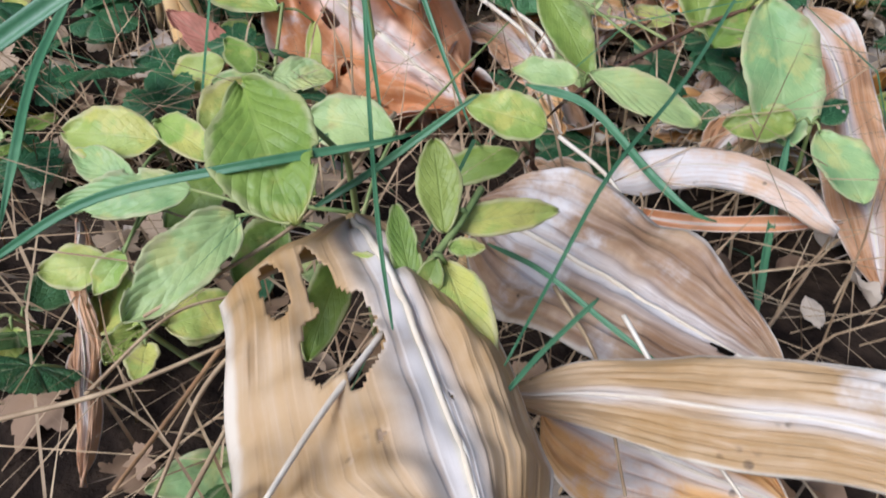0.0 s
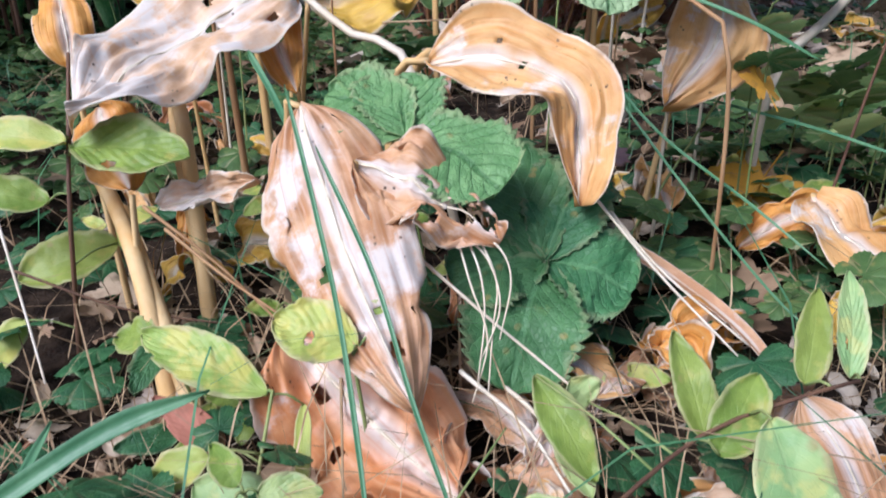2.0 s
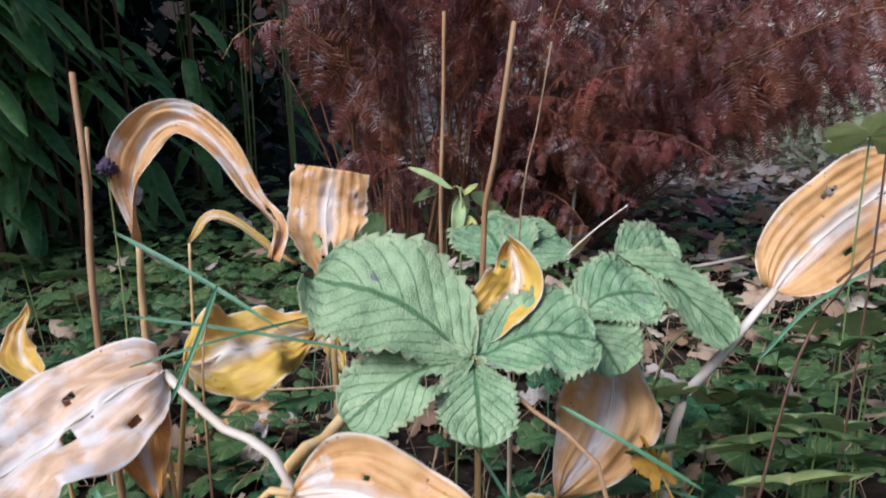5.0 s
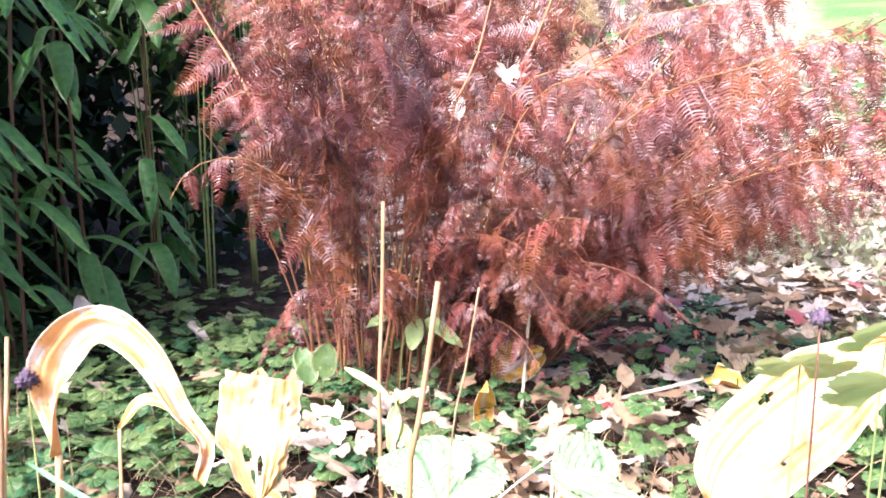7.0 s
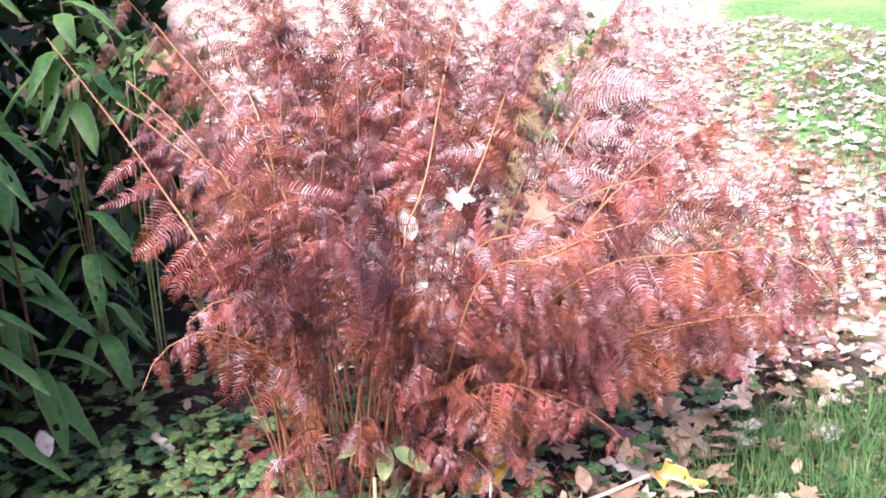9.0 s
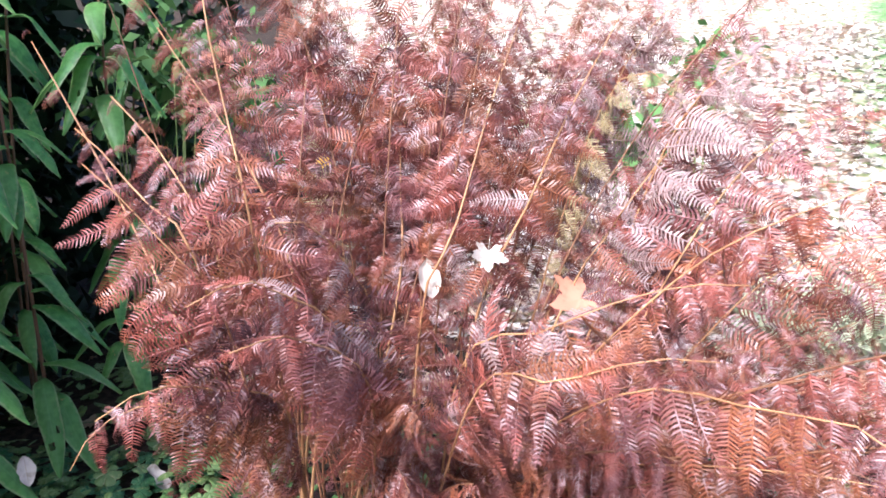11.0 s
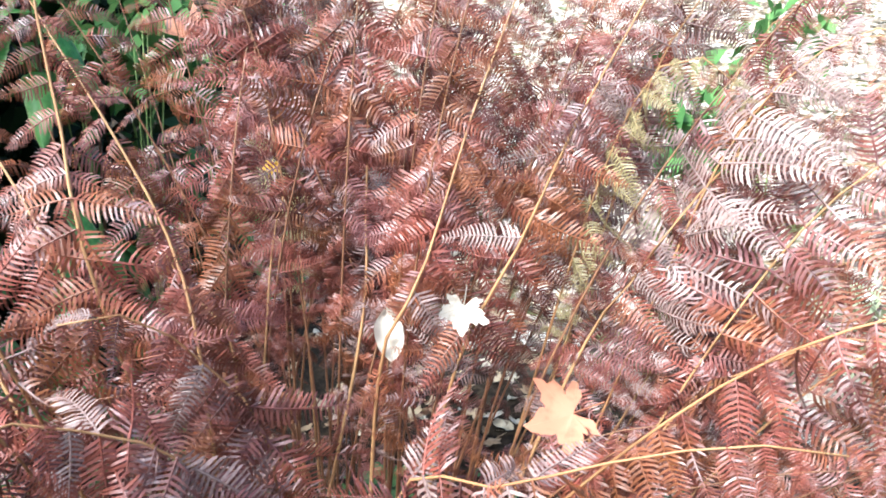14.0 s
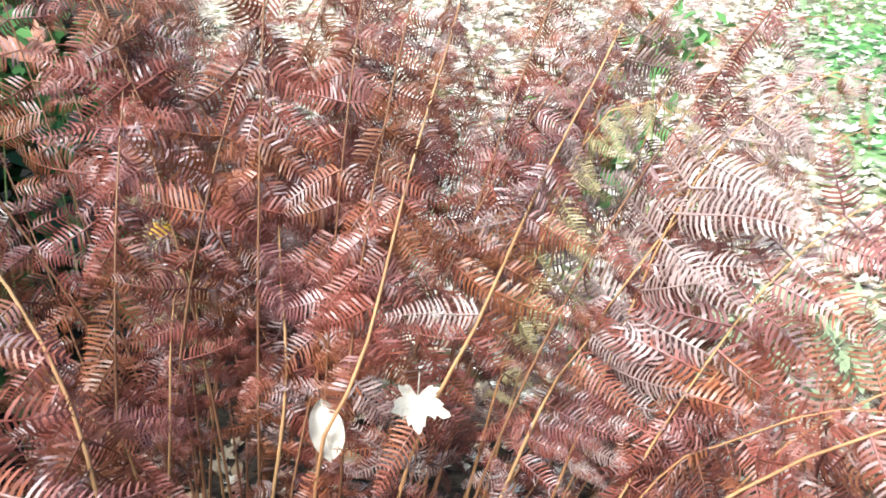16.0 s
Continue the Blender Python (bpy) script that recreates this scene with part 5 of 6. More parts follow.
def frond(points, length_max, seed, separate, radius=0.003, start=0.3, pairs=22, hero=False, material=None, droop=None):
    """One frond: a tan axis with side branches in pairs. separate: every side branch an object."""
    rnd = random.Random(seed)
    o = (0.25, 1.75, 0.0)
    line = smooth_line(shifted(points, o), 60)
    v, f = tube_data(line[::3], radius, radius * 0.25, 5)
    axis = part_mesh("frond", mesh_of("frond", v, f, RACHIS if hero else DARKRACHIS), fern, "russet fern frond on a tan axis")
    allv, alli, allt, count = [], [], [], 0
    # the frond's own plane: how far it is twisted, how far its branches hang
    ref = np.array([rnd.uniform(-0.5, 0.5), -rnd.uniform(0.2, 1.0), rnd.uniform(0.5, 1.0)])
    hang, sweep = rnd.uniform(0.2, 1.4) if droop is None else droop, rnd.uniform(0.1, 0.4)
    for k in range(pairs):
        s = start + (0.985 - start) * k / (pairs - 1)
        x = s * 59
        i = min(int(x), 58)
        p = line[i] + (line[i + 1] - line[i]) * (x - i)
        t = unit(line[min(i + 2, 59)] - line[max(i - 1, 0)])
        q = (s - start) / (1 - start)
        lng = length_max * (0.45 + 0.55 * min(1, q / 0.3)) * (1 - 0.86 * max(0, (q - 0.45) / 0.55) ** 1.4) * rnd.uniform(0.86, 1.08)
        lng = max(lng, 0.02)
        side0 = np.cross(t, ref)
        if np.linalg.norm(side0) < 0.2:
            side0 = np.cross(t, np.array([0.9, -0.3, 0.2]))
        side0 = unit(side0)
        face = unit(np.cross(side0, t))
        for sd in (-1, 1):
            if rnd.random() < (0.08 if hero else 0.15) or outside(p[0] + 0.25, p[1] + 1.75, p[2], rnd, hero):
                continue
            if any(np.linalg.norm(np.cross(p + np.array(o) - c, RISE)) < 0.055 and -0.02 < (p + np.array(o) - c) @ RISE < 0.2 for c in CAUGHT):
                continue
            limp = hang + (rnd.uniform(-0.35, 0.65) if droop is None else rnd.uniform(-0.1, 0.2))
            out = unit(side0 * sd * rnd.uniform(0.55, 1.0) + t * (sweep + rnd.uniform(-0.3, 0.25)) + np.array([rnd.uniform(-0.25, 0.25), rnd.uniform(-0.4, 0.2), -limp]))
            z = unit(face + np.array([rnd.uniform(-0.7, 0.7), rnd.uniform(-0.6, 0.3), rnd.uniform(-0.4, 0.5)]))
            if abs(z @ out) > 0.93:
                z = unit(np.cross(out, t))
            y = unit(np.cross(z, out))
            z = np.cross(out, y)
            m = np.array([out, y, z]).T * lng
            kind = rnd.randrange(8) if rnd.random() < 0.45 else rnd.randrange(6)
            if separate:
                ob = new("pinna", PINNAE[kind])
                ob.parent = axis
                ob.matrix_basis = Matrix(((*m[0], p[0]), (*m[1], p[1]), (*m[2], p[2]), (0, 0, 0, 1)))
            else:
                co, flat, totals = PINNA_DATA[kind % 6]
                allv.append(co @ m.T + p)
                alli.append(flat + count)
                allt.append(totals)
                count += len(co)
    if allv:
        tagged(part_mesh("pinnae", mesh_of("pinnae", np.vstack(allv), (np.concatenate(alli), np.concatenate(allt)), material or FERN, None, False), axis), kind="stuff")


# fronds that can be told apart
HERO = (
    [(0.36, 1.74, 0), (0.428, 1.696, 0.526), (0.519, 1.689, 0.751), (0.579, 1.684, 0.901), (0.634, 1.687, 1.008), (0.678, 1.705, 1.090)],
    [(0.30, 1.74, 0), (0.335, 1.722, 0.543), (0.393, 1.736, 0.685), (0.463, 1.804, 0.898), (0.520, 1.861, 1.040), (0.547, 1.892, 1.117)],
    [(0.18, 1.78, 0), (0.295, 1.856, 0.534), (0.304, 1.921, 0.734), (0.307, 1.988, 0.934), (0.308, 2.036, 1.077)],
    [(0.42, 1.76, 0), (0.612, 1.786, 0.523), (0.692, 1.794, 0.661), (0.779, 1.790, 0.796), (0.857, 1.771, 0.885), (0.911, 1.722, 0.900)],
    [(0.10, 1.80, 0), (0.158, 1.824, 0.545), (0.170, 1.873, 0.699), (0.192, 1.896, 0.780)],
    [(0.08, 1.76, 0), (0.147, 1.702, 0.561), (0.086, 1.728, 0.664), (0.045, 1.741, 0.740), (-0.004, 1.766, 0.815)],
    [(0.10, 1.74, 0), (0.121, 1.651, 0.566), (0.079, 1.704, 0.735), (-0.002, 1.751, 0.880), (-0.100, 1.807, 1.018), (-0.128, 1.825, 1.072)],
    [(0.06, 1.72, 0), (0.010, 1.587, 0.690), (-0.034, 1.616, 0.780), (-0.094, 1.654, 0.865), (-0.183, 1.704, 0.951)],
    [(0.04, 1.70, 0), (0.026, 1.430, 0.692), (-0.061, 1.468, 0.808), (-0.128, 1.512, 0.875), (-0.185, 1.544, 0.908)],
    [(0.14, 1.68, 0), (0.084, 1.493, 0.739), (0.054, 1.526, 0.891), (0.026, 1.565, 1.023), (0.012, 1.599, 1.109)],
    [(0.10, 1.70, 0), (-0.023, 1.526, 0.553), (-0.110, 1.590, 0.733), (-0.204, 1.670, 0.884), (-0.314, 1.766, 1.042)],
    [(0.44, 1.70, 0), (0.487, 1.568, 0.356), (0.697, 1.441, 0.691), (0.880, 1.327, 0.835), (1.064, 1.254, 0.934)],
    [(0.46, 1.68, 0), (0.456, 1.474, 0.372), (0.568, 1.287, 0.583), (0.656, 1.121, 0.639), (0.705, 1.030, 0.661), (0.749, 0.966, 0.612), (0.733, 0.948, 0.567)],
    [(0.50, 1.72, 0), (0.560, 1.539, 0.307), (0.667, 1.382, 0.419), (0.783, 1.216, 0.499), (0.907, 1.135, 0.507)],
    [(0.34, 1.62, 0), (0.372, 1.431, 0.552), (0.467, 1.324, 0.654), (0.568, 1.278, 0.714), (0.659, 1.261, 0.733), (0.729, 1.237, 0.729)],
    [(0.30, 1.60, 0), (0.383, 1.374, 0.538), (0.459, 1.214, 0.635), (0.543, 1.154, 0.686), (0.640, 1.122, 0.689)],
    [(0.20, 1.62, 0), (0.255, 1.441, 0.576), (0.218, 1.385, 0.730), (0.167, 1.335, 0.800), (0.125, 1.274, 0.803)],
    [(0.18, 1.62, 0), (0.223, 1.390, 0.577), (0.137, 1.292, 0.728), (0.086, 1.217, 0.752), (0.053, 1.151, 0.739)],
    [(0.22, 1.60, 0), (0.248, 1.376, 0.536), (0.173, 1.273, 0.670), (0.125, 1.180, 0.704), (0.089, 1.137, 0.698)],
    [(0.10, 1.66, 0), (0.072, 1.348, 0.653), (0.015, 1.321, 0.768), (-0.040, 1.323, 0.839), (-0.103, 1.342, 0.892)],
    [(0.14, 1.64, 0), (0.123, 1.470, 0.466), (0.045, 1.356, 0.573), (-0.015, 1.274, 0.613), (-0.084, 1.230, 0.579)],
    [(0.10, 1.66, 0), (0.075, 1.509, 0.361), (-0.027, 1.461, 0.501), (-0.121, 1.410, 0.503), (-0.167, 1.362, 0.434)],
    [(0.46, 1.76, 0), (0.782, 1.881, 0.520), (0.843, 1.894, 0.736), (0.885, 1.917, 0.884), (0.953, 1.910, 0.974), (1.019, 1.860, 0.992), (1.104, 1.793, 0.960)],
    [(0.48, 1.78, 0), (0.845, 1.935, 0.533), (0.942, 1.937, 0.723), (1.004, 1.906, 0.802), (1.065, 1.851, 0.805), (1.156, 1.784, 0.773)],
    [(0.44, 1.80, 0), (0.813, 2.058, 0.586), (0.896, 2.109, 0.828), (0.991, 2.129, 1.008), (1.118, 2.106, 1.055), (1.239, 2.060, 1.064)],
    [(0.50, 1.74, 0), (0.771, 1.727, 0.528), (0.862, 1.713, 0.665), (0.942, 1.677, 0.732), (1.010, 1.634, 0.739)],
    [(0.46, 1.70, 0), (0.716, 1.668, 0.497), (0.794, 1.598, 0.622), (0.857, 1.541, 0.685), (0.925, 1.498, 0.693)],
    [(0.50, 1.80, 0), (0.984, 2.103, 0.591), (1.103, 2.116, 0.818), (1.211, 2.092, 0.928), (1.326, 2.043, 0.960)],
    [(0.52, 1.82, 0), (1.059, 2.121, 0.493), (1.166, 2.135, 0.689), (1.263, 2.114, 0.838), (1.393, 2.074, 0.902)],
    [(0.50, 1.78, 0), (0.937, 1.919, 0.499), (1.048, 1.913, 0.665), (1.147, 1.879, 0.739), (1.258, 1.820, 0.738)],
    [(0.40, 1.82, 0), (0.683, 2.047, 0.528), (0.739, 2.093, 0.752), (0.799, 2.121, 0.951), (0.884, 2.114, 1.043)],
)
for k, pts in enumerate(HERO):
    frond(pts, 0.12 if k not in (4,) else 0.07, 500 + k, k in (0, 1, 2, 3, 14, 16, 17), 0.0043 if k < 11 else 0.0029, 0.34 if k < 12 else 0.4, 26, True)

# broad pale-backed fronds spread flat over the edge of the lawn
for k, pts in enumerate(([(0.5, 1.75, 0), (0.72, 1.79, 0.62), (0.81, 1.77, 0.88), (0.92, 1.73, 1.0), (1.02, 1.67, 0.98)],
                         [(0.5, 1.72, 0), (0.78, 1.72, 0.58), (0.9, 1.67, 0.82), (1.01, 1.61, 0.9), (1.1, 1.54, 0.86)],
                         [(0.46, 1.8, 0), (0.66, 1.9, 0.66), (0.73, 1.92, 0.93), (0.82, 1.9, 1.08), (0.92, 1.85, 1.1)],
                         [(0.52, 1.7, 0), (0.84, 1.66, 0.5), (0.98, 1.58, 0.68), (1.1, 1.5, 0.72), (1.2, 1.42, 0.67)])):
    frond(pts, 0.17, 570 + k, False, 0.0032, 0.42, 20, True, FERN if k % 2 else FERNPALE, 0.12)
frond([(0.45, 1.82, 0), (0.6, 1.86, 0.6), (0.67, 1.85, 0.86), (0.72, 1.82, 0.96), (0.78, 1.79, 0.955), (0.82, 1.77, 0.9)], 0.1, 590, False, 0.0034, 0.5, 20, True, YELLOWFERN)
frond([(0.22, 1.9, 0), (0.18, 2.02, 0.6), (0.15, 2.08, 0.86), (0.1, 2.1, 0.98), (0.03, 2.1, 1.0)], 0.09, 591, False, 0.0032, 0.5, 18, True, YELLOWFERN)

# the thick of the plant: fronds all round the crown
rf = random.Random(77)
for k in range(68):
    az = rf.uniform(0, 2 * math.pi)
    back = math.sin(az) > -0.1
    bx, by = 0.25 + 0.17 * math.cos(az) + rf.uniform(-0.06, 0.06), 1.76 + 0.10 * math.sin(az)
    far_left = math.cos(az) < -0.45
    if far_left and math.sin(az) < 0.35:
        continue
    size = rf.uniform(0.5, 0.75) if far_left else rf.uniform(1.05, 1.6) if back else rf.uniform(0.5, 0.8)
    lean0, lean1 = (rf.uniform(4, 26), rf.uniform(25, 75)) if back else (rf.uniform(8, 28), rf.uniform(60, 125))
    p, pts = np.array([bx, by, 0.0]), []
    for i in range(7):
        pts.append(tuple(p))
        a = radians(lean0 + (lean1 - lean0) * (i / 6) ** 1.4)
        p = p + size / 6 * np.array([math.cos(az) * math.sin(a), math.sin(az) * math.sin(a), math.cos(a)])
    frond(pts, rf.uniform(0.09, 0.13), 600 + k, False, 0.0028, 0.42, 19)


# tall fronds at the back
for k in range(27):
    az = radians(rf.uniform(5, 175))
    p, pts, size = np.array([0.25 + rf.uniform(-0.22, 0.26), 1.84 + rf.uniform(-0.08, 0.1), 0.0]), [], rf.uniform(1.2, 1.65)
    lean0, lean1 = rf.uniform(0, 20), rf.uniform(15, 60)
    for i in range(7):
        pts.append(tuple(p))
        a = radians(lean0 + (lean1 - lean0) * (i / 6) ** 1.4)
        p = p + size / 6 * np.array([math.cos(az) * math.sin(a), math.sin(az) * math.sin(a), math.cos(a)])
    frond(pts, rf.uniform(0.1, 0.14), 1300 + k, False, 0.0028, 0.34, 23)

# old fronds that sank round the foot
for k in range(12):
    az = radians(rf.uniform(225, 345))
    p, pts, size = np.array([0.25 + 0.2 * math.cos(az), 1.74 + 0.06 * math.sin(az), 0.0]), [], rf.uniform(0.5, 0.75)
    lean0, lean1 = rf.uniform(8, 25), rf.uniform(110, 160)
    for i in range(7):
        pts.append(tuple(p))
        a = radians(lean0 + (lean1 - lean0) * (i / 6) ** 1.2)
        p = p + size / 6 * np.array([math.cos(az) * math.sin(a), math.sin(az) * math.sin(a), math.cos(a)])
    frond(pts, rf.uniform(0.1, 0.14), 1400 + k, False, 0.0026, 0.1, 18)

# fronds that lean out over the edge of the bed
for k in range(30):
    az = radians(rf.uniform(-62, 38))
    p, pts, size = np.array([0.42 + rf.uniform(-0.1, 0.1), 1.72 + rf.uniform(-0.08, 0.1), 0.0]), [], rf.uniform(0.85, 1.3)
    lean0, lean1 = rf.uniform(30, 50), rf.uniform(68, 112)
    for i in range(7):
        pts.append(tuple(p))
        a = radians(lean0 + (lean1 - lean0) * (i / 6) ** 1.3)
        p = p + size / 6 * np.array([math.cos(az) * math.sin(a), math.sin(az) * math.sin(a), math.cos(a)])
    frond(pts, rf.uniform(0.09, 0.13), 740 + k, False, 0.0028, 0.4, 19)


# ---- fallen leaves ----
def maple_mesh(name, seed, material, size=0.06):
    """A five-pointed leaf, curled as it dried."""
    rnd = random.Random(seed)
    tips = [(-115, 0.62), (-58, 0.9), (0, 1.0), (58, 0.9), (115, 0.62)]
    outline = []
    for k, (a, r) in enumerate(tips):
        for da, rr in ((-25, 0.62), (-18, 0.76), (-11, 0.74), (-7, 0.9), (0, 1.0), (7, 0.9), (11, 0.74), (18, 0.76), (25, 0.62)):
            outline.append((a + da + rnd.uniform(-3, 3), r * rr * rnd.uniform(0.92, 1.05)))
        if k < 4:
            outline.append(((a + tips[k + 1][0]) / 2, 0.52))
    curl = rnd.uniform(-0.5, 0.9)
    verts, uvs, faces = [(0, 0, 0)], [(0, 0.5)], []
    nr = 4
    for a, r in outline:
        for j in range(1, nr + 1):
            q = j / nr
            x, y = size * r * q * math.sin(radians(a)), size * r * q * math.cos(radians(a))
            z = curl * (x * x + 0.4 * y * y) / size + 0.1 * size * noise.noise(Vector((x / size * 2, y / size * 2, seed * 1.3)))
            verts.append((x, y, z))
            uvs.append((q, 0.5 + 0.5 * math.sin(radians(a * 3))))
    for i in range(len(outline) - 1):
        b = 1 + i * nr
        faces.append((0, b, b + nr))
        for j in range(nr - 1):
            faces.append((b + j, b + j + 1, b + nr + j + 1, b + nr + j))
    # its stalk
    n = len(verts)
    for k in range(5):
        y = -size * 0.16 * k
        z = 0.02 * size * k * curl
        r = size * 0.016
        verts += [(r, y, z), (-r, y, z), (0, y, z + r * 1.5)]
        uvs += [(0.1, 0.1)] * 3
    for k in range(4):
        for m in range(3):
            q = (m + 1) % 3
            faces.append((n + 3 * k + m, n + 3 * k + q, n + 3 * k + 3 + q, n + 3 * k + 3 + m))
    return mesh_of(name, verts, faces, material, uvs)


def beech_mesh(name, seed, material, size=0.07):
    c = random.Random(seed).uniform(-0.3, 0.4)
    return blade_mesh(name, [(0, -size / 2, 0), (0, 0, c * 0.3 * size), (0, size / 2, 0)], size * 0.55, material, n0=(0, 0, 1), profile="oval", cup=c, wave=0.1, seed=seed, nu=10, nv=6, thick=0)


FALLEN = [maple_mesh("maple_leaf", 800 + k, (LITTER, CREAM, LITTER, CREAM)[k % 4]) for k in range(6)] + [beech_mesh("beech_leaf", 820 + k, (LITTER, CREAM)[k % 2]) for k in range(4)]


def fallen(mesh, place, scale, rot, label, name="fallen_leaf", group="fallen leaves"):
    ob = new(name, mesh)
    if len(rot) == 2:
        rot = (Euler((rot[0], 0, 0)).to_matrix() @ Euler((0, 0, rot[1])).to_matrix()).to_euler()
    ob.location, ob.scale, ob.rotation_euler = place, (scale,) * 3, rot
    return tagged(ob, label, "leaf", group)


rl = random.Random(31)
M_PINK, M_RED, M_GOLD, M_CREAM = (maple_mesh("maple_leaf", 840 + k, m, 0.06) for k, m in enumerate((PINKISH, CRIMSON, GOLD, CREAM)))
LEAF_WORDS = {CRIMSON.name: "dull crimson fallen leaf on the bed", LITTER.name: "dry tan fallen leaf lying on the bed", CREAM.name: "bleached cream fallen leaf lying on the bed"}
for k in range(310):
    if k < 170:
        x, y = rl.uniform(0.42, 1.6), rl.uniform(1.3, 2.5)
    elif k < 220:
        x, y = rl.uniform(-0.1, 0.9), rl.uniform(0.8, 1.9)
    elif k < 232:
        x, y = rl.uniform(-0.4, 0.5), rl.uniform(0.45, 0.9)
    else:
        x, y = rl.uniform(0.3, 3.2), rl.uniform(2.0, 4.0)
    if ((x - 0.3) / 0.6) ** 2 + ((y - 1.98) / 0.5) ** 2 < 1:
        x += 1.0
    me = FALLEN[rl.randrange(10)] if rl.random() < 0.93 or y < 1.2 else M_RED
    sc = rl.uniform(0.6, 1.2) * (0.5 if y < 1.0 else 1.0)
    fallen(me, (x, y, ground_height(x, y) + 0.014 * sc + rl.uniform(0, 0.04 if 1.25 < y < 2.6 else 0.012)), sc, (rl.uniform(-0.5, 0.5), rl.uniform(-0.5, 0.5), rl.uniform(0, 6.28)), LEAF_WORDS[me.materials[0].name])
fallen(M_PINK, (0.54, 1.42, 0.665), 0.84, (0.75, 1.9), "pinkish tan fallen leaf caught on the fern", "caught_leaf", "leaves caught in the fern")
fallen(M_CREAM, (0.448, 1.68, 0.665), 0.7, (1.1, 3.0), "cream maple leaf hanging in the fern", "caught_leaf", "leaves caught in the fern")
fallen(beech_mesh("beech_leaf", 850, CREAM), (0.349, 1.74, 0.598), 1.0, (1.1, 0.15), "white curled leaf hanging in the fern", "caught_leaf", "leaves caught in the fern")
fallen(maple_mesh("maple_leaf", 853, GOLD), (0.15, 1.98, 0.785), 0.36, (1.0, 3.0), "yellow leaf caught in the fern", "caught_leaf", "leaves caught in the fern")
fallen(M_RED, (0.86, 1.80, 0.09), 1.0, (0.7, 0.4, 0.4), "crimson and tan fallen leaf standing on edge")
fallen(M_GOLD, (0.306, 0.685, 0.065), 0.95, (0.65, 2.4), "yellow fallen leaf with brown spots", "spotted_leaf")
fallen(M_GOLD, (0.248, 0.591, 0.166), 0.5, (0.8, 0.2, 0.6), "yellow fallen leaf with brown spots", "spotted_leaf")
fallen(beech_mesh("beech_leaf", 851, CREAM), (-0.461, 1.856, 0.175), 0.9, (0.9, 0.0, 0.5), "white curled fallen leaf among green leaves")
fallen(beech_mesh("beech_leaf", 852, CREAM), (-0.250, 1.988, 0.063), 1.0, (0.9, 0.0, 1.2), "white fallen leaf among green leaves")
fallen(M_PINK, (-0.247, 0.418, -0.010), 0.5, (0.7, 0.1, 1.0), "tan fallen leaf under the seedlings")
fallen(M_GOLD, (-0.242, 0.394, 0.008), 0.4, (0.7, 0.1, 2.0), "yellow fallen leaf under the seedlings")


# stray stalks and leaves in front of the fern
leaf_thing("hosta_leaf", "pale stalk with a small curled yellow leaf", "hosta leaf", [(0.804, 1.493, 0.060), (0.830, 1.439, 0.070), (0.868, 1.420, 0.050)], 0.06, YELLOW,
           [(0.501, 1.457, 0.030), (0.655, 1.462, 0.050), (0.804, 1.493, 0.060)], 0.006, PALESTEM, n0=(0, -0.6, 0.8), profile="broad", cup=0.3, wave=0.1, seed=71)
leaf_thing("hosta_leaf", "cream withered leaf with dark holes", "hosta leaf", [(0.392, 1.562, 0.060), (0.439, 1.570, 0.090), (0.501, 1.586, 0.100)], 0.09, YELLOW,
           [(0.383, 1.606, 0.020), (0.392, 1.562, 0.060)], 0.004, PALESTEM, n0=(0, -0.7, 0.7), profile="oval", cup=0.1, wave=0.06, seed=72, holes=[(0.55, 0.35, 0.07, 0.12), (0.6, 0.7, 0.06, 0.1)])
leaf_thing("hosta_leaf", "curled yellow leaf standing among the litter", "hosta leaf", [(0.340, 1.391, 0.030), (0.343, 1.426, 0.050), (0.336, 1.351, 0.135)], 0.05, YELLOW, None,
           n0=(0, -0.9, 0.3), profile="broad", cup=0.2, wave=0.08, seed=73)
stalk_thing("dry_stalk", "tall thin pale grass stalk", "stalk", [(0.432, 1.495, 0.0), (0.442, 1.495, 0.148), (0.45, 1.495, 0.237), (0.459, 1.495, 0.313)], 0.0034, 0.0026, PALESTEM, T)
fallen(M_PINK, (-0.196, 2.706, 0.970), 1.5, (0.5, 1.0), "pink fallen leaf caught on the plants behind")


# ---- stuff: litter, grass and ground cover that nobody could count ----
def scatter(name, label, category, items, data_list, material, uv_list=None):
    """Many small copies joined into one object. items: (kind, 3x3 matrix, place)."""
    vs, fs, ts, us, n = [], [], [], [], 0
    flats = [(np.array([i for f in fc for i in f], np.int32), np.array([len(f) for f in fc], np.int32)) for co, fc in data_list]
    for kind, m, p in items:
        co = data_list[kind][0]
        vs.append(co @ m.T + p)
        fs.append(flats[kind][0] + n)
        ts.append(flats[kind][1])
        if uv_list is not None:
            us.append(uv_list[kind])
        n += len(co)
    ob = new(name, mesh_of(name, np.vstack(vs), (np.concatenate(fs), np.concatenate(ts)), material, np.vstack(us) if uv_list is not None else None))
    return tagged(ob, label, category, kind="stuff")


def raw(me):
    co = np.empty(len(me.vertices) * 3, np.float32)
    me.vertices.foreach_get("co", co)
    uv = np.zeros((len(me.vertices), 2), np.float32)
    if me.uv_layers:
        for lp, d in zip(me.loops, me.uv_layers[0].data):
            uv[lp.vertex_index] = d.uv
    return co.reshape(-1, 3), [tuple(p.vertices) for p in me.polygons], uv


def turn(rnd, tilt):
    return np.array(Euler((rnd.uniform(-tilt, tilt), rnd.uniform(-tilt, tilt), rnd.uniform(0, 6.28))).to_matrix())


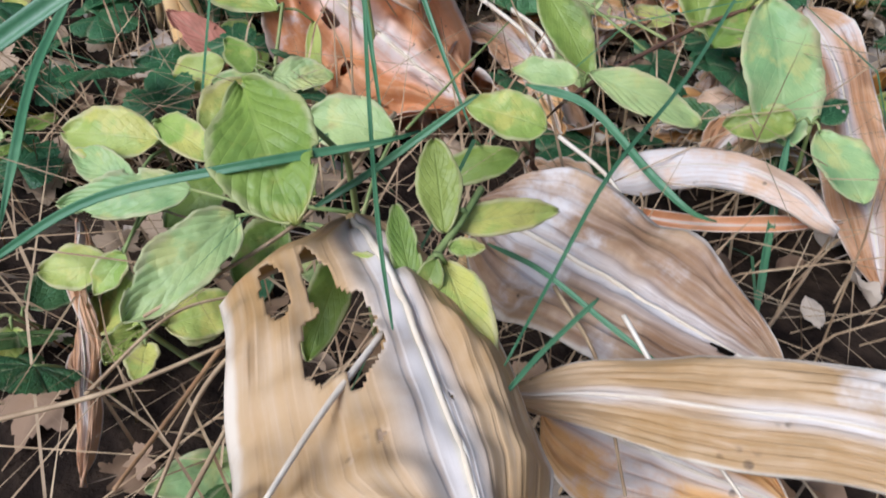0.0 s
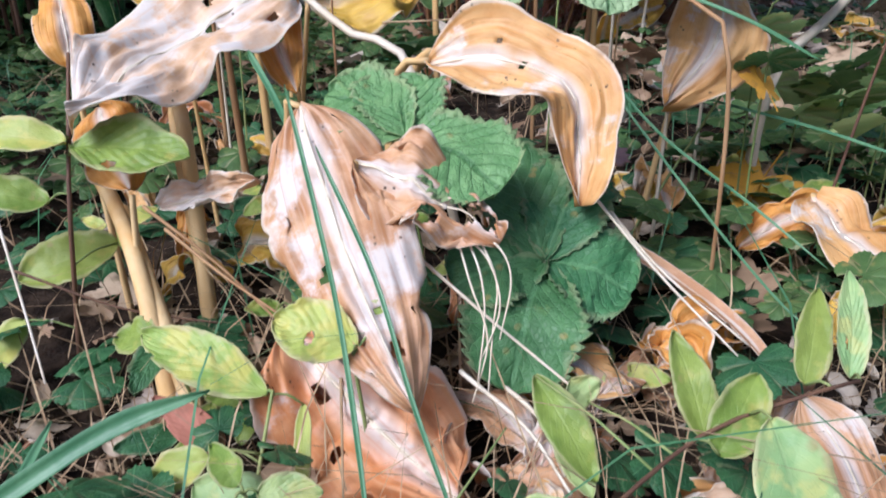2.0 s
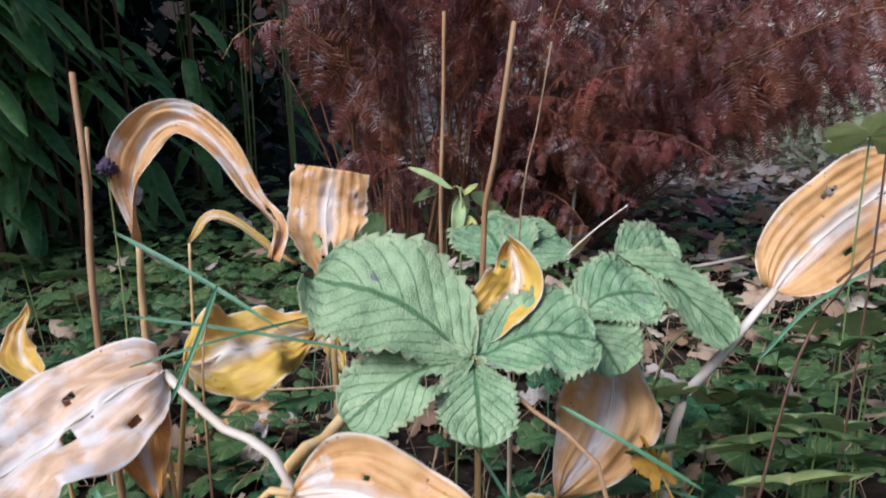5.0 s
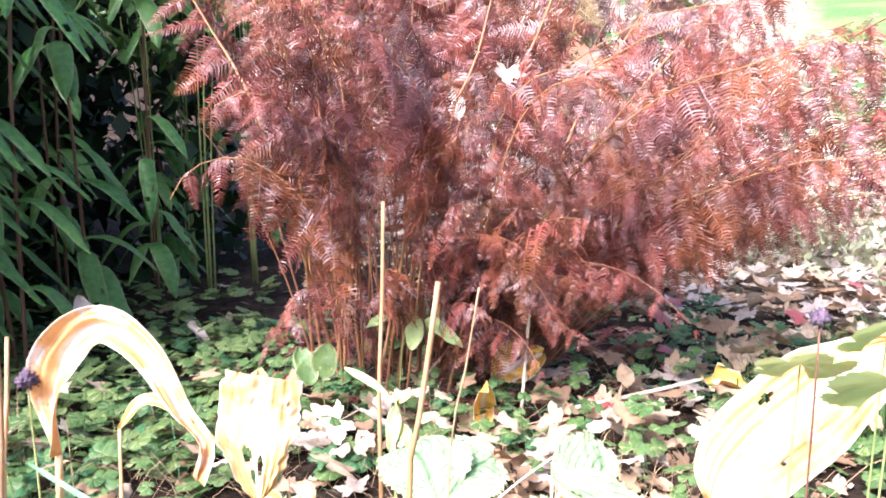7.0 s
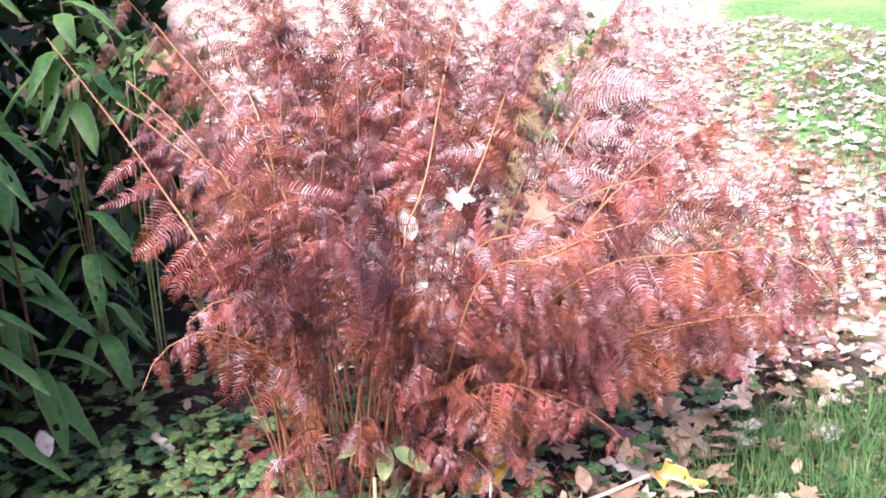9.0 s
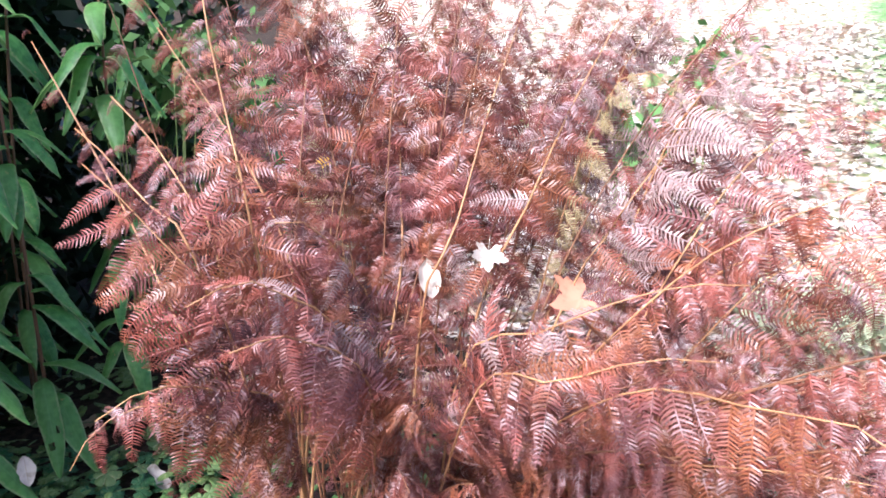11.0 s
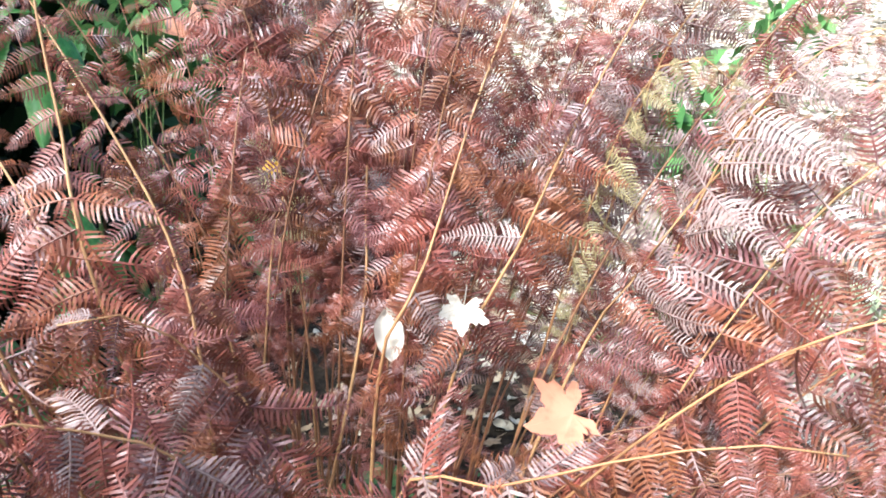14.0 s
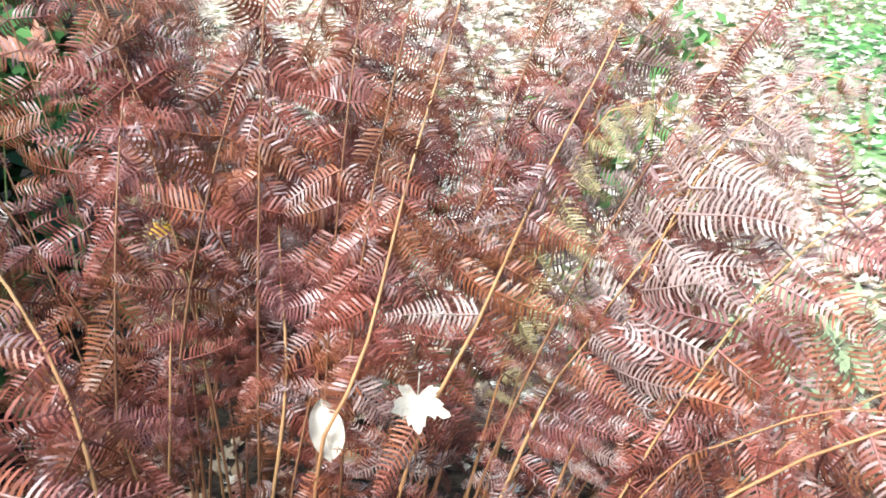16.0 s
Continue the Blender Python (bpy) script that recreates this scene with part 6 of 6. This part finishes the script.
def under_fern(x, y, q):
    if (x < -0.05 and y > 1.0 and q.random() < 0.85) or (y < 0.75 and q.random() < 0.6):
        return True
    return ((x - 0.3) / 0.55) ** 2 + ((y - 1.95) / 0.5) ** 2 < q.uniform(0.75, 1.1)


def lay(name, label, category, meshes, material, count, area, size, tilt, lift, seed, clump=0.0, skip=None):
    rnd = random.Random(seed)
    raws = [raw(m) for m in meshes]
    items = []
    while len(items) < count:
        x, y = rnd.uniform(area[0], area[1]), rnd.uniform(area[2], area[3])
        if clump and noise.noise(Vector((x * 2.2, y * 2.2, seed))) < clump:
            continue
        if skip and skip(x, y, rnd):
            continue
        s = rnd.uniform(*size)
        items.append((rnd.randrange(len(raws)), turn(rnd, tilt) * s, np.array([x, y, ground_height(x, y) + rnd.uniform(*lift)])))
    return scatter(name, label, category, items, [(a, b) for a, b, c in raws], material, [c for a, b, c in raws])


lay("leaf_litter", "layer of dry tan fallen leaves on the soil", "leaf litter", FALLEN[0:1] + FALLEN[2:3] + FALLEN[6:7] + FALLEN[8:9], LITTER, 2600, (-1.4, 2.8, 0.05, 3.6), (0.25, 0.8), 0.5, (0.003, 0.02), 901, 0.0, under_fern)
lay("fern_debris", "dark brown crumbled fern under the plant", "leaf litter", [PINNAE[0], PINNAE[3], PINNAE[5]], FERN, 420, (-0.3, 0.95, 1.45, 2.5), (0.06, 0.12), 0.5, (0.004, 0.05), 915, 0.0, lambda x, y, q: ((x - 0.3) / 0.55) ** 2 + ((y - 1.95) / 0.5) ** 2 > q.uniform(0.75, 1.1))
lay("pale_leaf_litter", "pale bleached fallen leaves scattered over bed and lawn", "leaf litter", FALLEN[1:2] + FALLEN[3:4] + FALLEN[7:8], CREAM, 6600, (-0.6, 6.5, 2.2, 8.5), (0.6, 1.3), 0.5, (0.01, 0.05), 902, 0.0, lambda x, y, q: (x - 0.35) ** 2 + (y - 2.2) ** 2 < 0.55 or x + 0.12 * y < 0.45 + q.uniform(-0.15, 0.25) or y + 0.9 * x < 3.5 + q.uniform(-0.3, 0.5))
lay("ground_cover", "low lobed green leaves covering the bed", "ground cover", LOBED[2:5], COVER, 2000, (-1.3, 1.3, 0.45, 2.2), (0.35, 1.0), 0.45, (0.015, 0.075), 903, -0.25, lambda x, y, q: x > 0.42 and y > 1.25 and q.random() < 0.75)
lay("ground_cover", "light green lobed leaves between the hostas and the fern", "ground cover", LOBED[5:6], COVER, 240, (-0.95, 0.9, 0.75, 1.9), (0.5, 1.0), 0.5, (0.03, 0.09), 906, -0.1, lambda x, y, q: x > 0.42 and y > 1.25 and q.random() < 0.8)
lay("ground_cover", "green leaves at the foot of the tall plants", "ground cover", LOBED[1:4], COVER, 640, (-1.4, -0.1, 1.25, 2.7), (0.5, 1.25), 0.5, (0.02, 0.09), 907)
# deeper leaf colour mixed through the bed in place of unlit ground cover
lay("ground_cover", "dark green leaves over the bed, shade put into their colour", "ground cover", LOBED[0:2], DEEP, 1500, (-1.2, 1.2, 0.3, 2.2), (0.4, 1.1), 0.45, (0.012, 0.06), 904, -0.2, lambda x, y, q: x > 0.42 and y > 1.25 and q.random() < 0.6)

lay("ground_cover", "yellowing green leaves in front of the fern", "ground cover", LOBED[5:6] + LOBED[2:3], COVER, 120, (-0.6, 0.85, 1.15, 1.62), (0.5, 0.95), 0.5, (0.05, 0.1), 908, -0.2)
lay("leaf_litter", "tan and pale fallen leaves in front of the fern", "leaf litter", FALLEN[0:1] + FALLEN[3:4] + FALLEN[6:7], LITTER, 160, (-0.5, 1.1, 1.15, 1.7), (0.5, 1.0), 0.6, (0.04, 0.09), 909)


def blades(name, label, area, count, length, width, material, seed, where=None, lean=0.5):
    rnd = random.Random(seed)
    V, Fc = [], []
    while len(Fc) < count * 2:
        x, y = rnd.uniform(area[0], area[1]), rnd.uniform(area[2], area[3])
        if where and not where(x, y, rnd):
            continue
        h, a, w = rnd.uniform(*length), rnd.uniform(0, 6.28), rnd.uniform(*width)
        l = rnd.uniform(0.05, lean) * h
        z = ground_height(x, y) - 0.005
        d = np.array([math.cos(a), math.sin(a)])
        e = np.array([-d[1], d[0]]) * w
        n = len(V)
        V += [(x - e[0], y - e[1], z), (x + e[0], y + e[1], z), (x + d[0] * l * 0.35 + e[0] * 0.8, y + d[1] * l * 0.35 + e[1] * 0.8, z + h * 0.6),
              (x + d[0] * l * 0.35 - e[0] * 0.8, y + d[1] * l * 0.35 - e[1] * 0.8, z + h * 0.6), (x + d[0] * l, y + d[1] * l, z + h * rnd.uniform(0.75, 1.0))]
        Fc += [(n, n + 1, n + 2, n + 3), (n + 3, n + 2, n + 4)]
    ob = new(name, mesh_of(name, V, Fc, material, None, False))
    return tagged(ob, label, "grass", kind="stuff")


def on_lawn(x, y, rnd):
    return x - 0.66 * y + 0.8 * noise.noise(Vector((x * 0.8, y * 0.8, 3.0))) > 0.75 + rnd.uniform(-0.3, 0.3) and y + 0.35 * x > 2.6


lay("leaf_crumbs", "crumbled dry leaf scraps on the soil", "leaf litter", FALLEN[6:7] + FALLEN[8:9] + FALLEN[0:1], LITTER, 420, (-0.28, 0.3, 0.06, 0.6), (0.14, 0.4), 0.8, (0.002, 0.02), 905)
blades("lawn_grass", "short mown green lawn grass", (0.9, 6.0, 1.0, 6.0), 24000, (0.03, 0.07), (0.0015, 0.003), LAWN, 910, on_lawn, 0.8)
blades("grass_tuft", "fine green grass at the edge of the bed", (0.8, 1.9, 1.1, 1.8), 3000, (0.06, 0.15), (0.0009, 0.0016), LAWN, 911,
       lambda x, y, r: (x - 1.35) ** 2 / 0.3 + (y - 1.4) ** 2 / 0.09 < r.uniform(0.3, 1.0), 1.6)
blades("thatch", "tangle of dead straw between the plants", (-0.7, 0.8, 0.15, 1.6), 1500, (0.03, 0.13), (0.0004, 0.0009), STRAW, 912, None, 3.0)
blades("thatch", "fine dead straw close to the soil", (-0.26, 0.28, 0.06, 0.5), 850, (0.03, 0.1), (0.0003, 0.0007), STRAW, 914, None, 3.0)
blades("thatch", "thin grass between the leaves", (-0.8, 0.9, 0.2, 1.8), 350, (0.05, 0.15), (0.0005, 0.001), GRASS, 913, None, 2.4)


# ---- the tall lance-leaved plants in the shade ----
def lance_plant(x, y, h, seed):
    rnd = random.Random(seed)
    e = plant("lance_leaved_plant", (x, y, 0.0), "tall dark-stemmed plant with hanging lance-shaped green leaves", "shrub", "lance-leaved plants")
    top = (rnd.uniform(-0.12, 0.12), rnd.uniform(-0.18, 0.1), h)
    line = [(0, 0, 0), (top[0] * 0.3, top[1] * 0.3, h * 0.5), top]
    part_mesh("stem", stem_mesh("stem", line, 0.005, 0.003, DARKSTEM, 12, 6), e)
    sl = smooth_line(line, 40)
    for k in range(rnd.randint(12, 17)):
        p = sl[min(39, int(40 * rnd.uniform(0.14, 1.0)))]
        a = rnd.uniform(-math.pi, 0.4)
        ob = part_mesh("leaf", LANCES[rnd.randrange(4)], e)
        ob.location = p
        ob.rotation_euler = (0, 0, a)
        s = rnd.uniform(0.8, 1.3)
        ob.scale = (s, s, s)
    return e


LANCES = [blade_mesh("leaf", [(0, 0, 0), (0.05, 0, 0.0), (0.10, 0.008 * (k % 2), -0.03 - 0.015 * k), (0.145, 0.012, -0.085 - 0.02 * k)], 0.05, SHADE, n0=(0.4, 0, 0.9),
                     n1=(0.85, 0, 0.5), profile="ovate", cup=-0.1, wave=0.025, seed=950 + k, nu=16, nv=6, thick=0,
                     holes=[(0.6, 0.3, 0.04, 0.1), (0.72, 0.65, 0.04, 0.1), (0.5, 0.7, 0.03, 0.08)] if k == 3 else ()) for k in range(4)]
rp = random.Random(55)
for k in range(14):
    lance_plant(rp.uniform(-1.0, -0.6), rp.uniform(1.55, 2.05), rp.uniform(1.1, 1.7), 990 + k)
for k in range(38):
    lance_plant(*((rp.uniform(-1.1, -0.52), rp.uniform(1.7, 2.25)) if k < 19 else (rp.uniform(-1.8, -0.45), rp.uniform(2.1, 2.8))), rp.uniform(0.9, 1.6), 960 + k)

for k, (x, y, z) in enumerate(((-0.511, 2.973, 0.933), (-0.396, 3.086, 0.976), (-0.248, 3.193, 1.008), (-0.554, 2.854, 0.881), (-0.155, 3.266, 0.924))):
    lance_plant(x, y, 0.85 + 0.06 * k, 1040 + k)


def leaf_cloud(name, label, category, count, where, size, material, seed, kind="stuff"):
    """A mass of small leaves filling a body."""
    rnd = random.Random(seed)
    V, Fc = [], []
    for k in range(count):
        p = where(rnd)
        s = rnd.uniform(*size)
        m = turn(rnd, 1.2) * s
        n = len(V)
        q = np.array([(-0.5, 0, 0), (0, -0.28, 0.06), (0.5, 0, -0.05), (0, 0.28, 0.06)]) @ m.T + p
        V += [tuple(r) for r in q]
        Fc.append((n, n + 1, n + 2, n + 3))
    ob = new(name, mesh_of(name, V, Fc, material, None, False))
    return tagged(ob, label, category, kind=kind)


def in_hedge(rnd):
    t = rnd.random()
    x = -4.6 + 4.35 * t
    y = 3.0 + 0.9 * rnd.random() + 0.25 * math.sin(x * 3)
    return np.array([x, y, 3.4 * rnd.random() ** 0.9 + 0.15 * math.sin(x * 5)])


leaf_cloud("hedge", "dense hedge behind the tall plants, deep shade put into its leaf colour", "hedge", 20000, in_hedge, (0.07, 0.14), SHADED_HEDGE, 1001)
# unseen leaf mass added on the left to keep sun off the fern's left side
leaf_cloud("hedge", "dark green shrub added out of view to shade the fern", "hedge", 12000, lambda r: np.array([r.uniform(-3.5, -2.15), r.uniform(0.0, 3.2), 3.8 * r.random()]), (0.08, 0.16), SHADED_HEDGE, 1002)
# near-black filler leaves that darken the gaps as shade would
leaf_cloud("hedge", "near-black leaf mass added for the shade between the tall plants", "undergrowth", 12000, lambda r: np.array([r.uniform(-2.2, -0.75), r.uniform(2.3, 3.1), 1.7 * r.random()]), (0.06, 0.12), SHADED_HEDGE, 1005)
leaf_cloud("low_shrub", "grey-green low shrub at the edge of the lawn", "shrub", 1000,
           lambda r: np.array([1.75 + 0.35 * r.gauss(0, 0.6), 2.55 + 0.3 * r.gauss(0, 0.6), abs(0.05 + 0.16 * r.gauss(0.8, 0.5))]), (0.035, 0.06),
           green_material("grey_green_shrub_leaf", (0.1, 0.17, 0.09), (0.16, 0.23, 0.13), (0.2, 0.28, 0.18), (0.2, 0.3, 0.22)), 1003)

def sprig_bush(spot, count, spread, seed, material, label):
    """A few upright shoots with a loose head of leaves."""
    rnd = random.Random(seed)
    x, y, z = spot
    g = ground_height(x, y)
    e = plant("low_shrub", (x, y, g), label, "shrub", "low shrubs behind the fern")
    for k in range(4):
        dx, dy = rnd.gauss(0, spread * 0.5), rnd.gauss(0, spread * 0.5)
        part_mesh("stem", stem_mesh("stem", [(dx * 0.3, dy * 0.3, 0), (dx * 0.5, dy * 0.6, (z - g) * 0.55), (dx, dy, z - g + rnd.uniform(-0.04, 0.04))], 0.004, 0.0015, GREENSTEM, 8, 5), e)
    ob = leaf_cloud("foliage", "", "", count, lambda r: np.array([r.gauss(0, spread), r.gauss(0, spread), z - g + r.gauss(-0.02, spread * 0.9)]), (0.04, 0.085), material, seed + 1, "")
    ob.parent = e


for k, spot in enumerate(((0.984, 2.598, 0.831), (1.416, 2.994, 0.994), (1.019, 2.523, 0.762))):
    sprig_bush(spot, 70, 0.06, 1007 + 2 * k, TREELEAF, "fresh green leaves of a low shrub behind the fern")
for k, spot in enumerate(((-0.34, 2.66, 0.98), (-0.5, 2.78, 0.9), (-0.2, 2.86, 0.94), (-0.42, 2.9, 1.06))):
    sprig_bush(spot, 85, 0.09, 1027 + 2 * k, TREELEAF, "light green leafy weeds behind the fern")


def tree(x, y, h, r, seed):
    rnd = random.Random(seed)
    e = plant("tree", (x, y, 0.0), "leafy green tree at the far side of the lawn", "tree", "far trees")
    top = (rnd.uniform(-0.4, 0.4), 0, h * 0.75)
    part_mesh("trunk", stem_mesh("trunk", [(0, 0, 0), (top[0] * 0.4, 0.1, h * 0.35), top], 0.22, 0.06, BARK, 10, 9), e)
    for k in range(5):
        a = rnd.uniform(0, 6.28)
        z = h * rnd.uniform(0.2, 0.55)
        part_mesh("limb", stem_mesh("limb", [(top[0] * 0.3, 0, z), (0.5 * r * math.cos(a), 0.5 * r * math.sin(a), z + 0.18 * h), (0.8 * r * math.cos(a), 0.8 * r * math.sin(a), z + 0.28 * h)], 0.08, 0.02, BARK, 8, 6), e)
    clumps = [(np.array([r * 0.75 * rnd.gauss(0, 0.55), r * 0.75 * rnd.gauss(0, 0.55), h * rnd.uniform(0.12, 0.95)]), rnd.uniform(0.25, 0.45) * r) for i in range(34)]

    def where(q):
        c, s = clumps[q.randrange(len(clumps))]
        return c + s * unit([q.gauss(0, 1), q.gauss(0, 1), q.gauss(0, 0.8)]) * q.random() ** 0.4

    ob = leaf_cloud("crown", "", "", 3600, where, (0.16, 0.34), TREELEAF, seed + 1, "")
    ob.parent = e
    return e


rt = random.Random(12)
for k in range(15):
    tree(-14 + 3.2 * k + rt.uniform(-0.8, 0.8), rt.uniform(19, 25), rt.uniform(5, 8), rt.uniform(2.0, 2.8), 1100 + 3 * k)
